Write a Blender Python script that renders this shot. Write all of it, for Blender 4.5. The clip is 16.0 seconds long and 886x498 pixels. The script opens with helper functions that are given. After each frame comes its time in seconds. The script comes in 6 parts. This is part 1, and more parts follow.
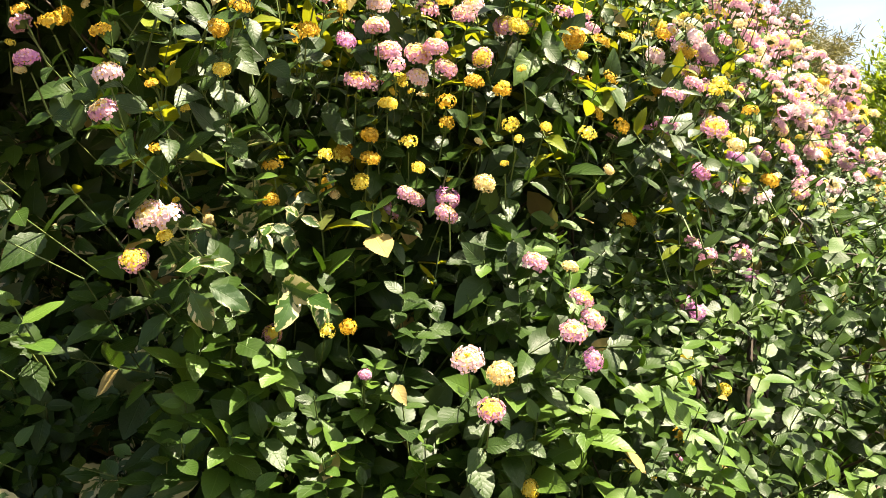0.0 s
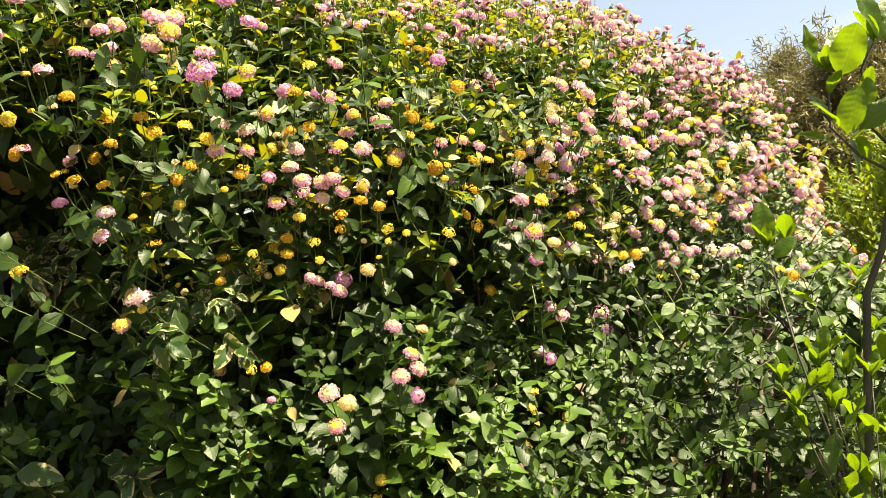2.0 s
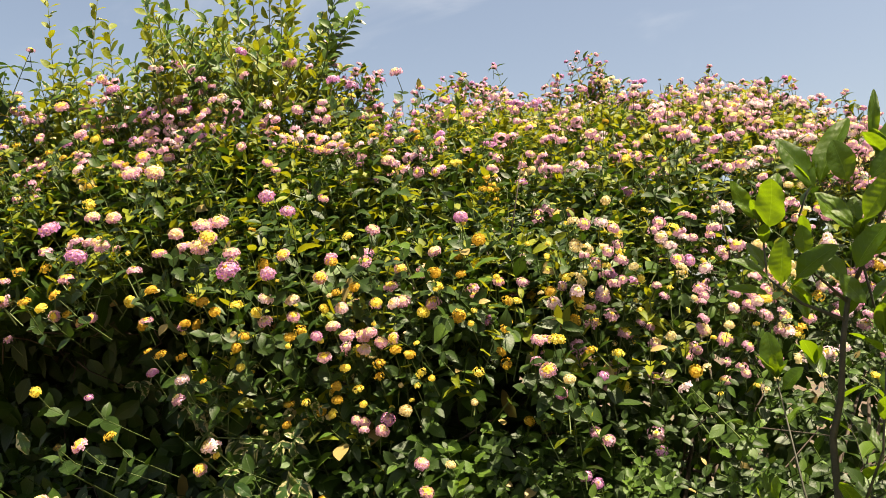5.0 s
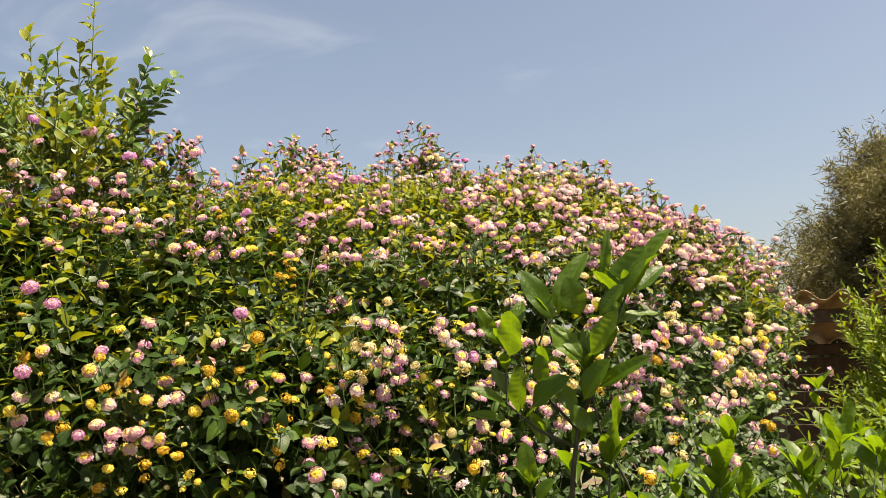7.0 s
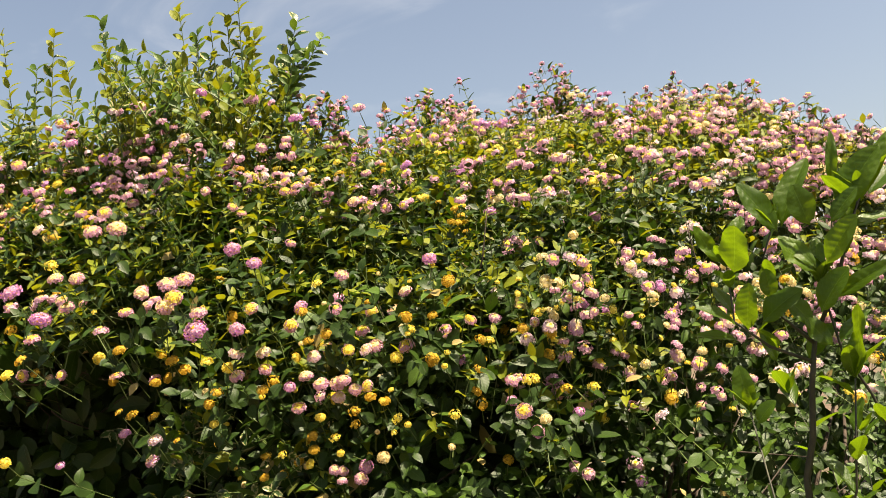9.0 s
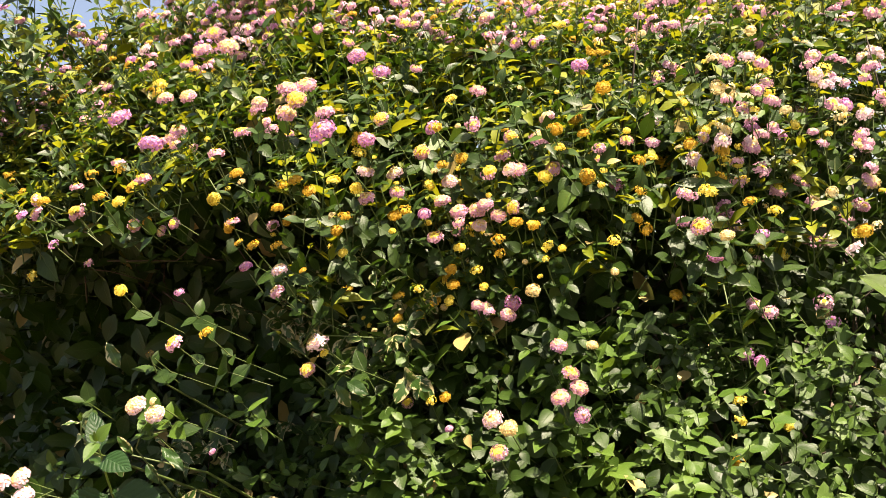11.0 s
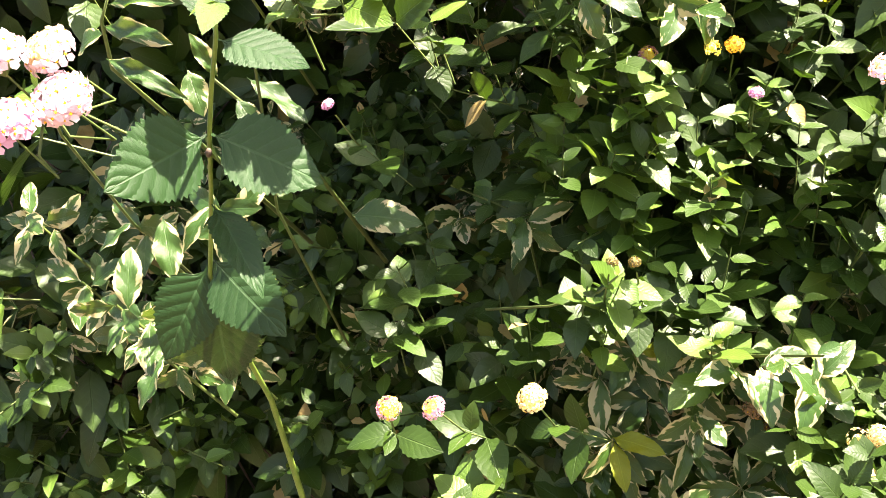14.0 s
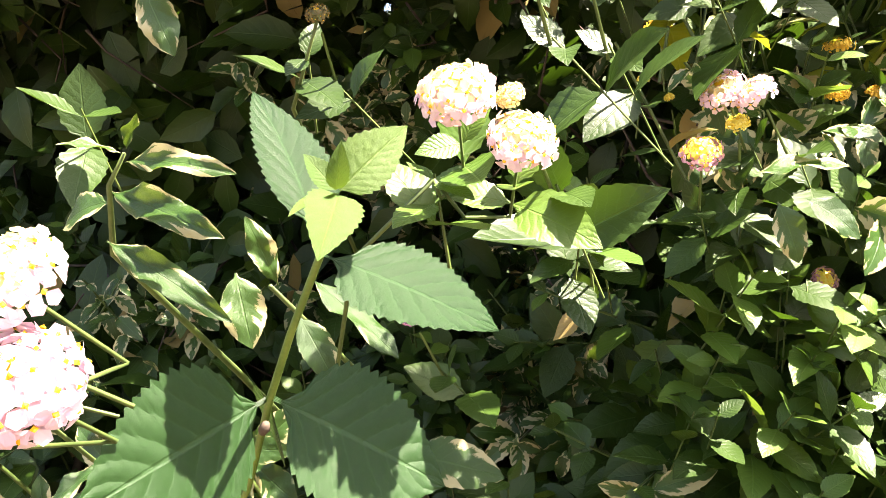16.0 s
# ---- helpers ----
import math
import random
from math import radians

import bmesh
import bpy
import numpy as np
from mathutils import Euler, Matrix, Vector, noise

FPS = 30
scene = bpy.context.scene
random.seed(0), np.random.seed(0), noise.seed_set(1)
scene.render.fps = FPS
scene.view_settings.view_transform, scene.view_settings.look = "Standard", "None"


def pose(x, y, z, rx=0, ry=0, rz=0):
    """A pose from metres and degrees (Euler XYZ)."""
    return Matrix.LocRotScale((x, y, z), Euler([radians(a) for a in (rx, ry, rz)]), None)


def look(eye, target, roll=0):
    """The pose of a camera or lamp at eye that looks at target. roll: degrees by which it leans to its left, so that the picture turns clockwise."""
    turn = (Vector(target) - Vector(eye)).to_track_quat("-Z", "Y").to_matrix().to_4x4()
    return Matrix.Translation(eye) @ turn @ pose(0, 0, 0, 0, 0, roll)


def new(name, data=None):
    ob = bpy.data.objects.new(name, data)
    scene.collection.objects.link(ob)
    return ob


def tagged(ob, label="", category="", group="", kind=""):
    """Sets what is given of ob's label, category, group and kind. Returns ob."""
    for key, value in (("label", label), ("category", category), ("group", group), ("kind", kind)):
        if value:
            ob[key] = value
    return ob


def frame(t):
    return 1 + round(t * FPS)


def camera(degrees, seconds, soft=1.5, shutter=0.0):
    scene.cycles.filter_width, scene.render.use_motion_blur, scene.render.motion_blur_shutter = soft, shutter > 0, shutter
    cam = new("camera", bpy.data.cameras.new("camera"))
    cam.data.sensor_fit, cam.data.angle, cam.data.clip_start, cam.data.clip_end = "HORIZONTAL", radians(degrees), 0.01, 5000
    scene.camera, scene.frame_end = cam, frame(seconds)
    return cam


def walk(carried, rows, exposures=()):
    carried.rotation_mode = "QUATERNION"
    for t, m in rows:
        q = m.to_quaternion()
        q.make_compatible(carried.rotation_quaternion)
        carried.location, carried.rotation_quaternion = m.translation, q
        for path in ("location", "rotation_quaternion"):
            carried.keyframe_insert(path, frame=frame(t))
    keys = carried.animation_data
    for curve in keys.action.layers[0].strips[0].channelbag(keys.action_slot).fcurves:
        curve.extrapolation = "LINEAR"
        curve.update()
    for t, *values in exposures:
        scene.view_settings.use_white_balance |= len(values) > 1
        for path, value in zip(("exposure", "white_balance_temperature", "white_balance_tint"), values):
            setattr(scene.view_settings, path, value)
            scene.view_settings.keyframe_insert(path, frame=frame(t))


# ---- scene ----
cam = camera(55.0, 16.0, soft=0.5)
PATH = [
    (0, (0.057, 0.056, 1.387), (-0.015, 2.054, 1.444), -0.8),
    (0.5, (0.046, -0.07, 1.384), (-0.014, 1.929, 1.427), -2.1),
    (1, (0.116, -0.178, 1.413), (-0.188, 1.798, 1.461), -3.4),
    (1.5, (0.289, -0.3, 1.434), (-0.202, 1.637, 1.53), -2.6),
    (2, (0.401, -0.332, 1.465), (0.084, 1.641, 1.543), 0.2),
    (2.5, (0.543, -0.357, 1.515), (0.249, 1.62, 1.581), -0.3),
    (3, (0.686, -0.368, 1.564), (0.336, 1.6, 1.636), -6.3),
    (3.5, (0.823, -0.376, 1.615), (0.094, 1.484, 1.709), -8.7),
    (3.7, (0.832, -0.378, 1.61), (0.018, 1.447, 1.708), -8.0),
    (5.8, (0.884, -0.335, 1.598), (0.041, 1.455, 1.888), -0.2),
    (6, (0.915, -0.326, 1.614), (0.11, 1.481, 1.907), 0.7),
    (6.5, (0.971, -0.315, 1.673), (0.313, 1.549, 1.976), -0.2),
    (7, (0.992, -0.327, 1.697), (0.398, 1.558, 2.003), -1.9),
    (7.5, (1.0, -0.321, 1.694), (0.427, 1.572, 1.991), -3.7),
    (8, (0.98, -0.331, 1.706), (0.415, 1.567, 1.988), -5.2),
    (8.5, (0.926, -0.341, 1.694), (0.247, 1.522, 1.952), -5.4),
    (9, (0.866, -0.354, 1.677), (0.009, 1.44, 1.893), -5.9),
    (9.2, (0.828, -0.35, 1.67), (-0.049, 1.437, 1.866), -6.2),
    (11.3, (0.609, -0.152, 1.43), (-0.473, 1.525, 1.555), -5.9),
    (11.5, (0.564, -0.085, 1.412), (-0.527, 1.588, 1.496), -5.4),
    (12, (0.388, -0.093, 1.382), (-0.611, 1.637, 1.286), -5.5),
    (12.5, (0.273, -0.094, 1.335), (-0.547, 1.721, 1.156), -4.5),
    (13, (0.17, -0.109, 1.294), (-0.587, 1.724, 1.033), -3.7),
    (13.5, (0.032, -0.069, 1.286), (-0.637, 1.785, 0.944), -2.8),
    (14, (-0.059, 0.055, 1.292), (-0.718, 1.911, 0.943), -1.4),
    (14.5, (-0.104, 0.099, 1.299), (-0.782, 1.959, 1.014), -0.7),
    (15, (-0.185, 0.142, 1.316), (-0.84, 2.023, 1.147), 1.0),
    (15.5, (-0.218, 0.188, 1.315), (-0.841, 2.084, 1.185), 1.7),
    (16, (-0.233, 0.241, 1.336), (-0.825, 2.151, 1.321), 3.9),
]
# exposure and white balance along the way: seconds, stops, kelvin, tint
EXPOSURES = [(0.0, 2.52, 7600, 9), (1.5, 2.35, 8000, 9), (3.0, 2.0, 8500, 10), (6.0, 1.66, 7900, 12), (7.0, 1.58, 7900, 12), (9.0, 1.66, 8000, 12), (11.5, 2.4, 7600, 19), (12.5, 3.08, 7300, 20), (13.5, 3.4, 7200, 20), (16.0, 3.48, 7100, 20)]
walk(cam, [(t, look(eye, target, roll)) for t, eye, target, roll in PATH], EXPOSURES)

# ---- world and sun ----
SUN_ELEVATION, SUN_AZIMUTH = 67.0, 98.0      # degrees; azimuth from +y towards +x
world = bpy.data.worlds.new("sky")
scene.world = world
world.use_nodes = True
wn, wl = world.node_tree.nodes, world.node_tree.links
sky = wn.new("ShaderNodeTexSky")
sky.sky_type, sky.sun_disc = "NISHITA", False
sky.sun_elevation, sky.sun_rotation = radians(SUN_ELEVATION), radians(SUN_AZIMUTH)
sky.dust_density, sky.air_density, sky.ozone_density = 3.0, 1.0, 1.0
# thin streaks of high cloud
way_up = wn.new("ShaderNodeTexCoord")
drawn_out = wn.new("ShaderNodeMapping")
drawn_out.inputs["Scale"].default_value, drawn_out.inputs["Rotation"].default_value = (2.2, 4.0, 7.0), (0.3, 0.5, 0.4)
wisp = wn.new("ShaderNodeTexNoise")
wisp.inputs["Scale"].default_value, wisp.inputs["Detail"].default_value, wisp.inputs["Distortion"].default_value = 1.6, 7.0, 0.9
thin = wn.new("ShaderNodeMapRange")
thin.interpolation_type = "SMOOTHSTEP"
thin.inputs[1].default_value, thin.inputs[2].default_value, thin.inputs[4].default_value = 0.55, 0.85, 0.14
veil = wn.new("ShaderNodeMix")
veil.data_type = "RGBA"
veil.inputs[7].default_value = (9.5, 9.8, 10.2, 1.0)
wl.new(way_up.outputs["Generated"], drawn_out.inputs[0])
wl.new(drawn_out.outputs[0], wisp.inputs["Vector"])
wl.new(wisp.outputs[0], thin.inputs[0])
wl.new(thin.outputs[0], veil.inputs[0])
wl.new(sky.outputs[0], veil.inputs[6])
wl.new(veil.outputs[2], wn["Background"].inputs[0])
wn["Background"].inputs[1].default_value = 0.063

sun_data = bpy.data.lights.new("sun", "SUN")
sun_data.energy, sun_data.angle, sun_data.color = 5.0, radians(0.53), (1.0, 0.95, 0.84)
sun = new("sun", sun_data)
_el, _az = radians(SUN_ELEVATION), radians(SUN_AZIMUTH)
TO_SUN = Vector((math.cos(_el) * math.sin(_az), math.cos(_el) * math.cos(_az), math.sin(_el)))
sun.matrix_world = look(TO_SUN * 20, (0, 0, 0))


# ---- materials ----
def nodes_of(name):
    m = bpy.data.materials.new(name)
    m.use_nodes = True
    t = m.node_tree
    return m, t.nodes, t.links, t.nodes["Principled BSDF"], t.nodes["Material Output"]


def mixed(n, l, fac, a, b):
    """A colour mix of a and b, each a colour or a socket."""
    x = n.new("ShaderNodeMix")
    x.data_type = "RGBA"
    for sock, v in ((x.inputs[0], fac), (x.inputs[6], a), (x.inputs[7], b)):
        if isinstance(v, (int, float)):
            sock.default_value = v
        elif isinstance(v, tuple):
            sock.default_value = (*v, 1.0)
        else:
            l.new(v, sock)
    return x.outputs[2]


def calc(n, l, op, a, b=0.0, c=0.0, clamp=False):
    x = n.new("ShaderNodeMath")
    x.operation, x.use_clamp = op, clamp
    for sock, v in zip(x.inputs, (a, b, c)):
        if isinstance(v, (int, float)):
            sock.default_value = v
        else:
            l.new(v, sock)
    return x.outputs[0]


def ramp01(n, l, v, lo, hi):
    x = n.new("ShaderNodeMapRange")
    x.interpolation_type = "SMOOTHSTEP"
    l.new(v, x.inputs[0])
    x.inputs[1].default_value, x.inputs[2].default_value = lo, hi
    return x.outputs[0]


def noise_of(n, l, scale, detail=3.0, offset=None, rough=0.55):
    co = n.new("ShaderNodeTexCoord")
    out = co.outputs["Object"]
    if offset is not None:
        add = n.new("ShaderNodeVectorMath")
        add.operation = "ADD"
        l.new(out, add.inputs[0])
        l.new(offset, add.inputs[1])
        out = add.outputs[0]
    x = n.new("ShaderNodeTexNoise")
    x.inputs["Scale"].default_value, x.inputs["Detail"].default_value, x.inputs["Roughness"].default_value = scale, detail, rough
    l.new(out, x.inputs["Vector"])
    return x.outputs[0]


def chance(n, source):
    """A number from 0 to 1 that differs from piece to piece."""
    if source == "object":
        return n.new("ShaderNodeObjectInfo").outputs["Random"]
    return n.new("ShaderNodeNewGeometry").outputs["Random Per Island"]


def leaf_material(name, dark, light, glow, source, veins=9.0, rough=0.42, cream=None, through_light=0.3, old=None, spec=0.5, wide=0.62, slant=0.27, vein_tint=0.26, quilted=0.22):
    """A leaf blade: midrib and side veins along its own grain, spots, gloss, and light shining through it."""
    m, n, l, p, out = nodes_of(name)
    rnd = chance(n, source)
    shift = calc(n, l, "MULTIPLY", rnd, 37.0)
    uv = n.new("ShaderNodeUVMap")
    uv.uv_map = "grain"
    sep = n.new("ShaderNodeSeparateXYZ")
    l.new(uv.outputs[0], sep.inputs[0])
    across = calc(n, l, "ABSOLUTE", calc(n, l, "SUBTRACT", calc(n, l, "MULTIPLY", sep.outputs[0], 2.0), 1.0))
    along = sep.outputs[1]
    phase = calc(n, l, "MULTIPLY", calc(n, l, "SUBTRACT", along, calc(n, l, "MULTIPLY", across, slant)), veins)
    part_of = calc(n, l, "FRACT", calc(n, l, "ADD", phase, 7.0))
    off = calc(n, l, "MINIMUM", part_of, calc(n, l, "SUBTRACT", 1.0, part_of))
    vein = ramp01(n, l, off, 0.085, 0.02)
    quilt = calc(n, l, "SINE", calc(n, l, "MULTIPLY", part_of, 3.1416))
    rib = ramp01(n, l, across, 0.055, 0.015)
    grain = noise_of(n, l, 900.0, 2.0, shift)
    blotch = noise_of(n, l, 55.0, 3.0, shift)
    tone = calc(n, l, "ADD", calc(n, l, "MULTIPLY", rnd, 0.6), calc(n, l, "MULTIPLY", blotch, 0.5), clamp=True)
    col = mixed(n, l, tone, dark, light)
    col = mixed(n, l, calc(n, l, "MULTIPLY", calc(n, l, "MAXIMUM", calc(n, l, "MULTIPLY", vein, 0.4), rib), vein_tint), col, tuple(min(1.0, 1.7 * c + 0.02) for c in light))
    if old:
        col = mixed(n, l, ramp01(n, l, rnd, 0.982, 0.986), col, old)
    lit = mixed(n, l, 0.5, col, glow)
    if cream:
        cell = n.new("ShaderNodeCombineXYZ")
        l.new(calc(n, l, "FLOOR", calc(n, l, "ADD", calc(n, l, "MULTIPLY", phase, 1.7), 30.0)), cell.inputs[0])
        l.new(calc(n, l, "GREATER_THAN", sep.outputs[0], 0.5), cell.inputs[1])
        l.new(calc(n, l, "MULTIPLY", rnd, 91.0), cell.inputs[2])
        sector = n.new("ShaderNodeTexWhiteNoise")
        l.new(cell.outputs[0], sector.inputs["Vector"])
        patch = noise_of(n, l, 130.0, 3.0, shift)
        edge = calc(n, l, "ADD", across, calc(n, l, "MULTIPLY", calc(n, l, "SUBTRACT", sector.outputs[0], 0.5), 0.8))
        edge = calc(n, l, "ADD", edge, calc(n, l, "MULTIPLY", calc(n, l, "SUBTRACT", patch, 0.5), 0.5))
        lean = calc(n, l, "SUBTRACT", calc(n, l, "FRACT", calc(n, l, "MULTIPLY", rnd, 53.0)), 0.5)
        edge = calc(n, l, "ADD", edge, calc(n, l, "MULTIPLY", calc(n, l, "SUBTRACT", sep.outputs[0], 0.5), calc(n, l, "MULTIPLY", lean, 1.2)))
        edge = calc(n, l, "ADD", edge, calc(n, l, "MULTIPLY", calc(n, l, "SUBTRACT", rnd, 0.5), 0.5))
        margin = ramp01(n, l, edge, wide, wide + 0.05)
        col = mixed(n, l, margin, col, cream)
        lit = mixed(n, l, margin, lit, cream)
    l.new(col, p.inputs["Base Color"])
    p.inputs["Roughness"].default_value = rough
    p.inputs["Specular IOR Level"].default_value = spec
    relief = calc(n, l, "SUBTRACT", calc(n, l, "ADD", calc(n, l, "MULTIPLY", grain, 0.3), calc(n, l, "MULTIPLY", quilt, quilted)), calc(n, l, "MULTIPLY", rib, 0.6))
    b = n.new("ShaderNodeBump")
    b.inputs["Strength"].default_value, b.inputs["Distance"].default_value = 0.5, 0.0012
    l.new(relief, b.inputs["Height"])
    l.new(b.outputs[0], p.inputs["Normal"])
    tr = n.new("ShaderNodeBsdfTranslucent")
    l.new(lit, tr.inputs[0])
    mix = n.new("ShaderNodeMixShader")
    mix.inputs[0].default_value = through_light
    l.new(p.outputs[0], mix.inputs[1])
    l.new(tr.outputs[0], mix.inputs[2])
    l.new(mix.outputs[0], out.inputs[0])
    return m


def petal_material(name, a, b, source, through_light=0.35):
    m, n, l, p, out = nodes_of(name)
    rnd = chance(n, source)
    speck = noise_of(n, l, 420.0, 2.0)
    col = mixed(n, l, calc(n, l, "ADD", calc(n, l, "MULTIPLY", rnd, 0.75), calc(n, l, "MULTIPLY", speck, 0.3), clamp=True), a, b)
    l.new(col, p.inputs["Base Color"])
    p.inputs["Roughness"].default_value = 0.6
    p.inputs["Specular IOR Level"].default_value = 0.25
    tr = n.new("ShaderNodeBsdfTranslucent")
    l.new(col, tr.inputs[0])
    mix = n.new("ShaderNodeMixShader")
    mix.inputs[0].default_value = through_light
    l.new(p.outputs[0], mix.inputs[1])
    l.new(tr.outputs[0], mix.inputs[2])
    l.new(mix.outputs[0], out.inputs[0])
    return m


def rough_material(name, a, b, scale, rough=0.8, bump=0.4, depth=0.004, third=None):
    """Bark, soil, sheet metal and timber: two noises, a coarse and a fine one, and their relief."""
    m, n, l, p, out = nodes_of(name)
    big, small = noise_of(n, l, scale, 4.0), noise_of(n, l, scale * 9, 3.0)
    f = calc(n, l, "ADD", calc(n, l, "MULTIPLY", big, 0.7), calc(n, l, "MULTIPLY", small, 0.4))
    col = mixed(n, l, ramp01(n, l, f, 0.35, 0.75), a, b)
    if third:
        col = mixed(n, l, ramp01(n, l, noise_of(n, l, scale * 0.35, 5.0), 0.52, 0.66), col, third)
    l.new(col, p.inputs["Base Color"])
    p.inputs["Roughness"].default_value = rough
    bp = n.new("ShaderNodeBump")
    bp.inputs["Strength"].default_value, bp.inputs["Distance"].default_value = bump, depth
    l.new(f, bp.inputs["Height"])
    l.new(bp.outputs[0], p.inputs["Normal"])
    return m


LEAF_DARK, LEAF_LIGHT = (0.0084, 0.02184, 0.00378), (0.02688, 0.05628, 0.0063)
MAT = {}
for src in ("island", "object"):
    MAT["lantana", src] = leaf_material("lantana leaf " + src, LEAF_DARK, LEAF_LIGHT, (0.0924, 0.2016, 0.01008), src, veins=7.0, old=(0.2772, 0.21, 0.0756), rough=0.45, spec=0.25, through_light=0.18)
    MAT["large", src] = leaf_material("large lantana leaf " + src, (0.0064, 0.0215, 0.0052), (0.0125, 0.0400, 0.0085), (0.084, 0.168, 0.0168), src, veins=7.0, rough=0.42, spec=0.20, through_light=0.12, vein_tint=0.42, quilted=1.0)
    MAT["cream", src] = leaf_material("variegated leaf " + src, (0.01176, 0.03696, 0.00756), (0.03528, 0.084, 0.01176), (0.168, 0.252, 0.0168), src, veins=6.0, rough=0.36, cream=(0.37, 0.34, 0.165), wide=0.72, spec=0.4)
    MAT["edged", src] = leaf_material("cream-edged leaf " + src, (0.01176, 0.03696, 0.00756), (0.03528, 0.084, 0.01176), (0.168, 0.252, 0.0168), src, veins=6.0, rough=0.36, cream=(0.37, 0.34, 0.165), wide=0.94, spec=0.4)
    # fresh growth; its lighter green also imitates sunlit leaves on the hedge's face
    MAT["fresh", src] = leaf_material("fresh and sunlit leaf " + src, (0.029, 0.0725, 0.0097), (0.0753, 0.1333, 0.0174), (0.2016, 0.3125, 0.0252), src, rough=0.46, through_light=0.28, spec=0.3)
    # new growth; its pale colour also stands in for sun on the hedge's top
    MAT["young", src] = leaf_material("young and sunlit shoot leaf " + src, (0.0655, 0.1037, 0.0076), (0.1802, 0.202, 0.0142), (0.462, 0.441, 0.0158), src, rough=0.5, through_light=0.34, spec=0.22)
    MAT["citrus", src] = leaf_material("citrus leaf " + src, (0.0214, 0.0589, 0.0036), (0.0759, 0.141, 0.0062), (0.2627, 0.4018, 0.0116), src, veins=8.0, rough=0.36, spec=0.42, through_light=0.48, vein_tint=0.34)
    MAT["narrow", src] = leaf_material("narrow leaf " + src, (0.0483, 0.0966, 0.0048), (0.1546, 0.227, 0.0097), (0.4066, 0.4805, 0.0139), src, veins=5.0, rough=0.5, spec=0.3, through_light=0.4)
    MAT["pink", src] = petal_material("pink petal " + src, (0.504, 0.2184, 0.3864), (0.672, 0.4368, 0.504), src)
    MAT["mauve", src] = petal_material("mauve petal " + src, (0.4704, 0.168, 0.42), (0.6048, 0.3108, 0.5208), src)
    MAT["pale", src] = petal_material("pale pink petal " + src, (0.672, 0.4452, 0.5544), (0.7392, 0.6216, 0.6384), src)
    MAT["ivory", src] = petal_material("ivory petal " + src, (0.7056, 0.5544, 0.2184), (0.7392, 0.6552, 0.42), src)
    MAT["yellow", src] = petal_material("yellow petal " + src, (0.6888, 0.5208, 0.0336), (0.7812, 0.6972, 0.1848), src)
    MAT["gold", src] = petal_material("gold petal " + src, (0.43, 0.235, 0.022), (0.66, 0.46, 0.06), src)
    MAT["bud", src] = petal_material("flower bud " + src, (0.0588, 0.0756, 0.0168), (0.168, 0.1092, 0.042), src, 0.1)
    MAT["dry", src] = petal_material("dry flower " + src, (0.1344, 0.0756, 0.0336), (0.2856, 0.1848, 0.0924), src, 0.1)
    MAT["throat", src] = petal_material("flower throat " + src, (0.714, 0.3528, 0.0168), (0.756, 0.5208, 0.0252), src)
MAT["needle"] = leaf_material("needle spray", (0.0462, 0.04872, 0.01344), (0.1428, 0.1277, 0.04032), (0.1848, 0.168, 0.042), "island", through_light=0.25, rough=0.6)
MAT["green_stem"] = rough_material("green stem", (0.0336, 0.0588, 0.01008), (0.0714, 0.105, 0.01848), 60, 0.6, 0.2, 0.001)
MAT["fresh_stem"] = rough_material("fresh green stem", (0.0588, 0.1092, 0.01176), (0.1176, 0.1764, 0.0252), 60, 0.5, 0.2, 0.001)
MAT["twig"] = rough_material("brown twig", (0.02352, 0.01512, 0.00924), (0.0588, 0.03864, 0.02352), 40, 0.8, 0.5, 0.002)
MAT["bark"] = rough_material("bark", (0.0504, 0.0378, 0.02688), (0.1428, 0.1092, 0.084), 18, 0.9, 0.6, 0.006)
MAT["citrus_stem"] = rough_material("dark citrus stem", (0.01512, 0.0168, 0.0084), (0.0378, 0.0378, 0.0168), 50, 0.7, 0.4, 0.002)
MAT["soil"] = rough_material("dry soil", (0.0504, 0.0336, 0.02184), (0.1176, 0.0798, 0.0504), 6, 0.95, 0.8, 0.02, (0.084, 0.1008, 0.0336))
MAT["roof"] = rough_material("weathered brown roofing sheet", (0.2016, 0.126, 0.0504), (0.3192, 0.2184, 0.0924), 5, 0.55, 0.2, 0.003, (0.1344, 0.0756, 0.042))
MAT["timber"] = rough_material("dark timber", (0.0378, 0.02352, 0.01512), (0.0924, 0.0588, 0.0378), 9, 0.8, 0.4, 0.004)


# ---- building blocks ----
rng = np.random.default_rng(7)


def unit(v):
    return v / np.maximum(np.linalg.norm(v, axis=-1, keepdims=True), 1e-9)


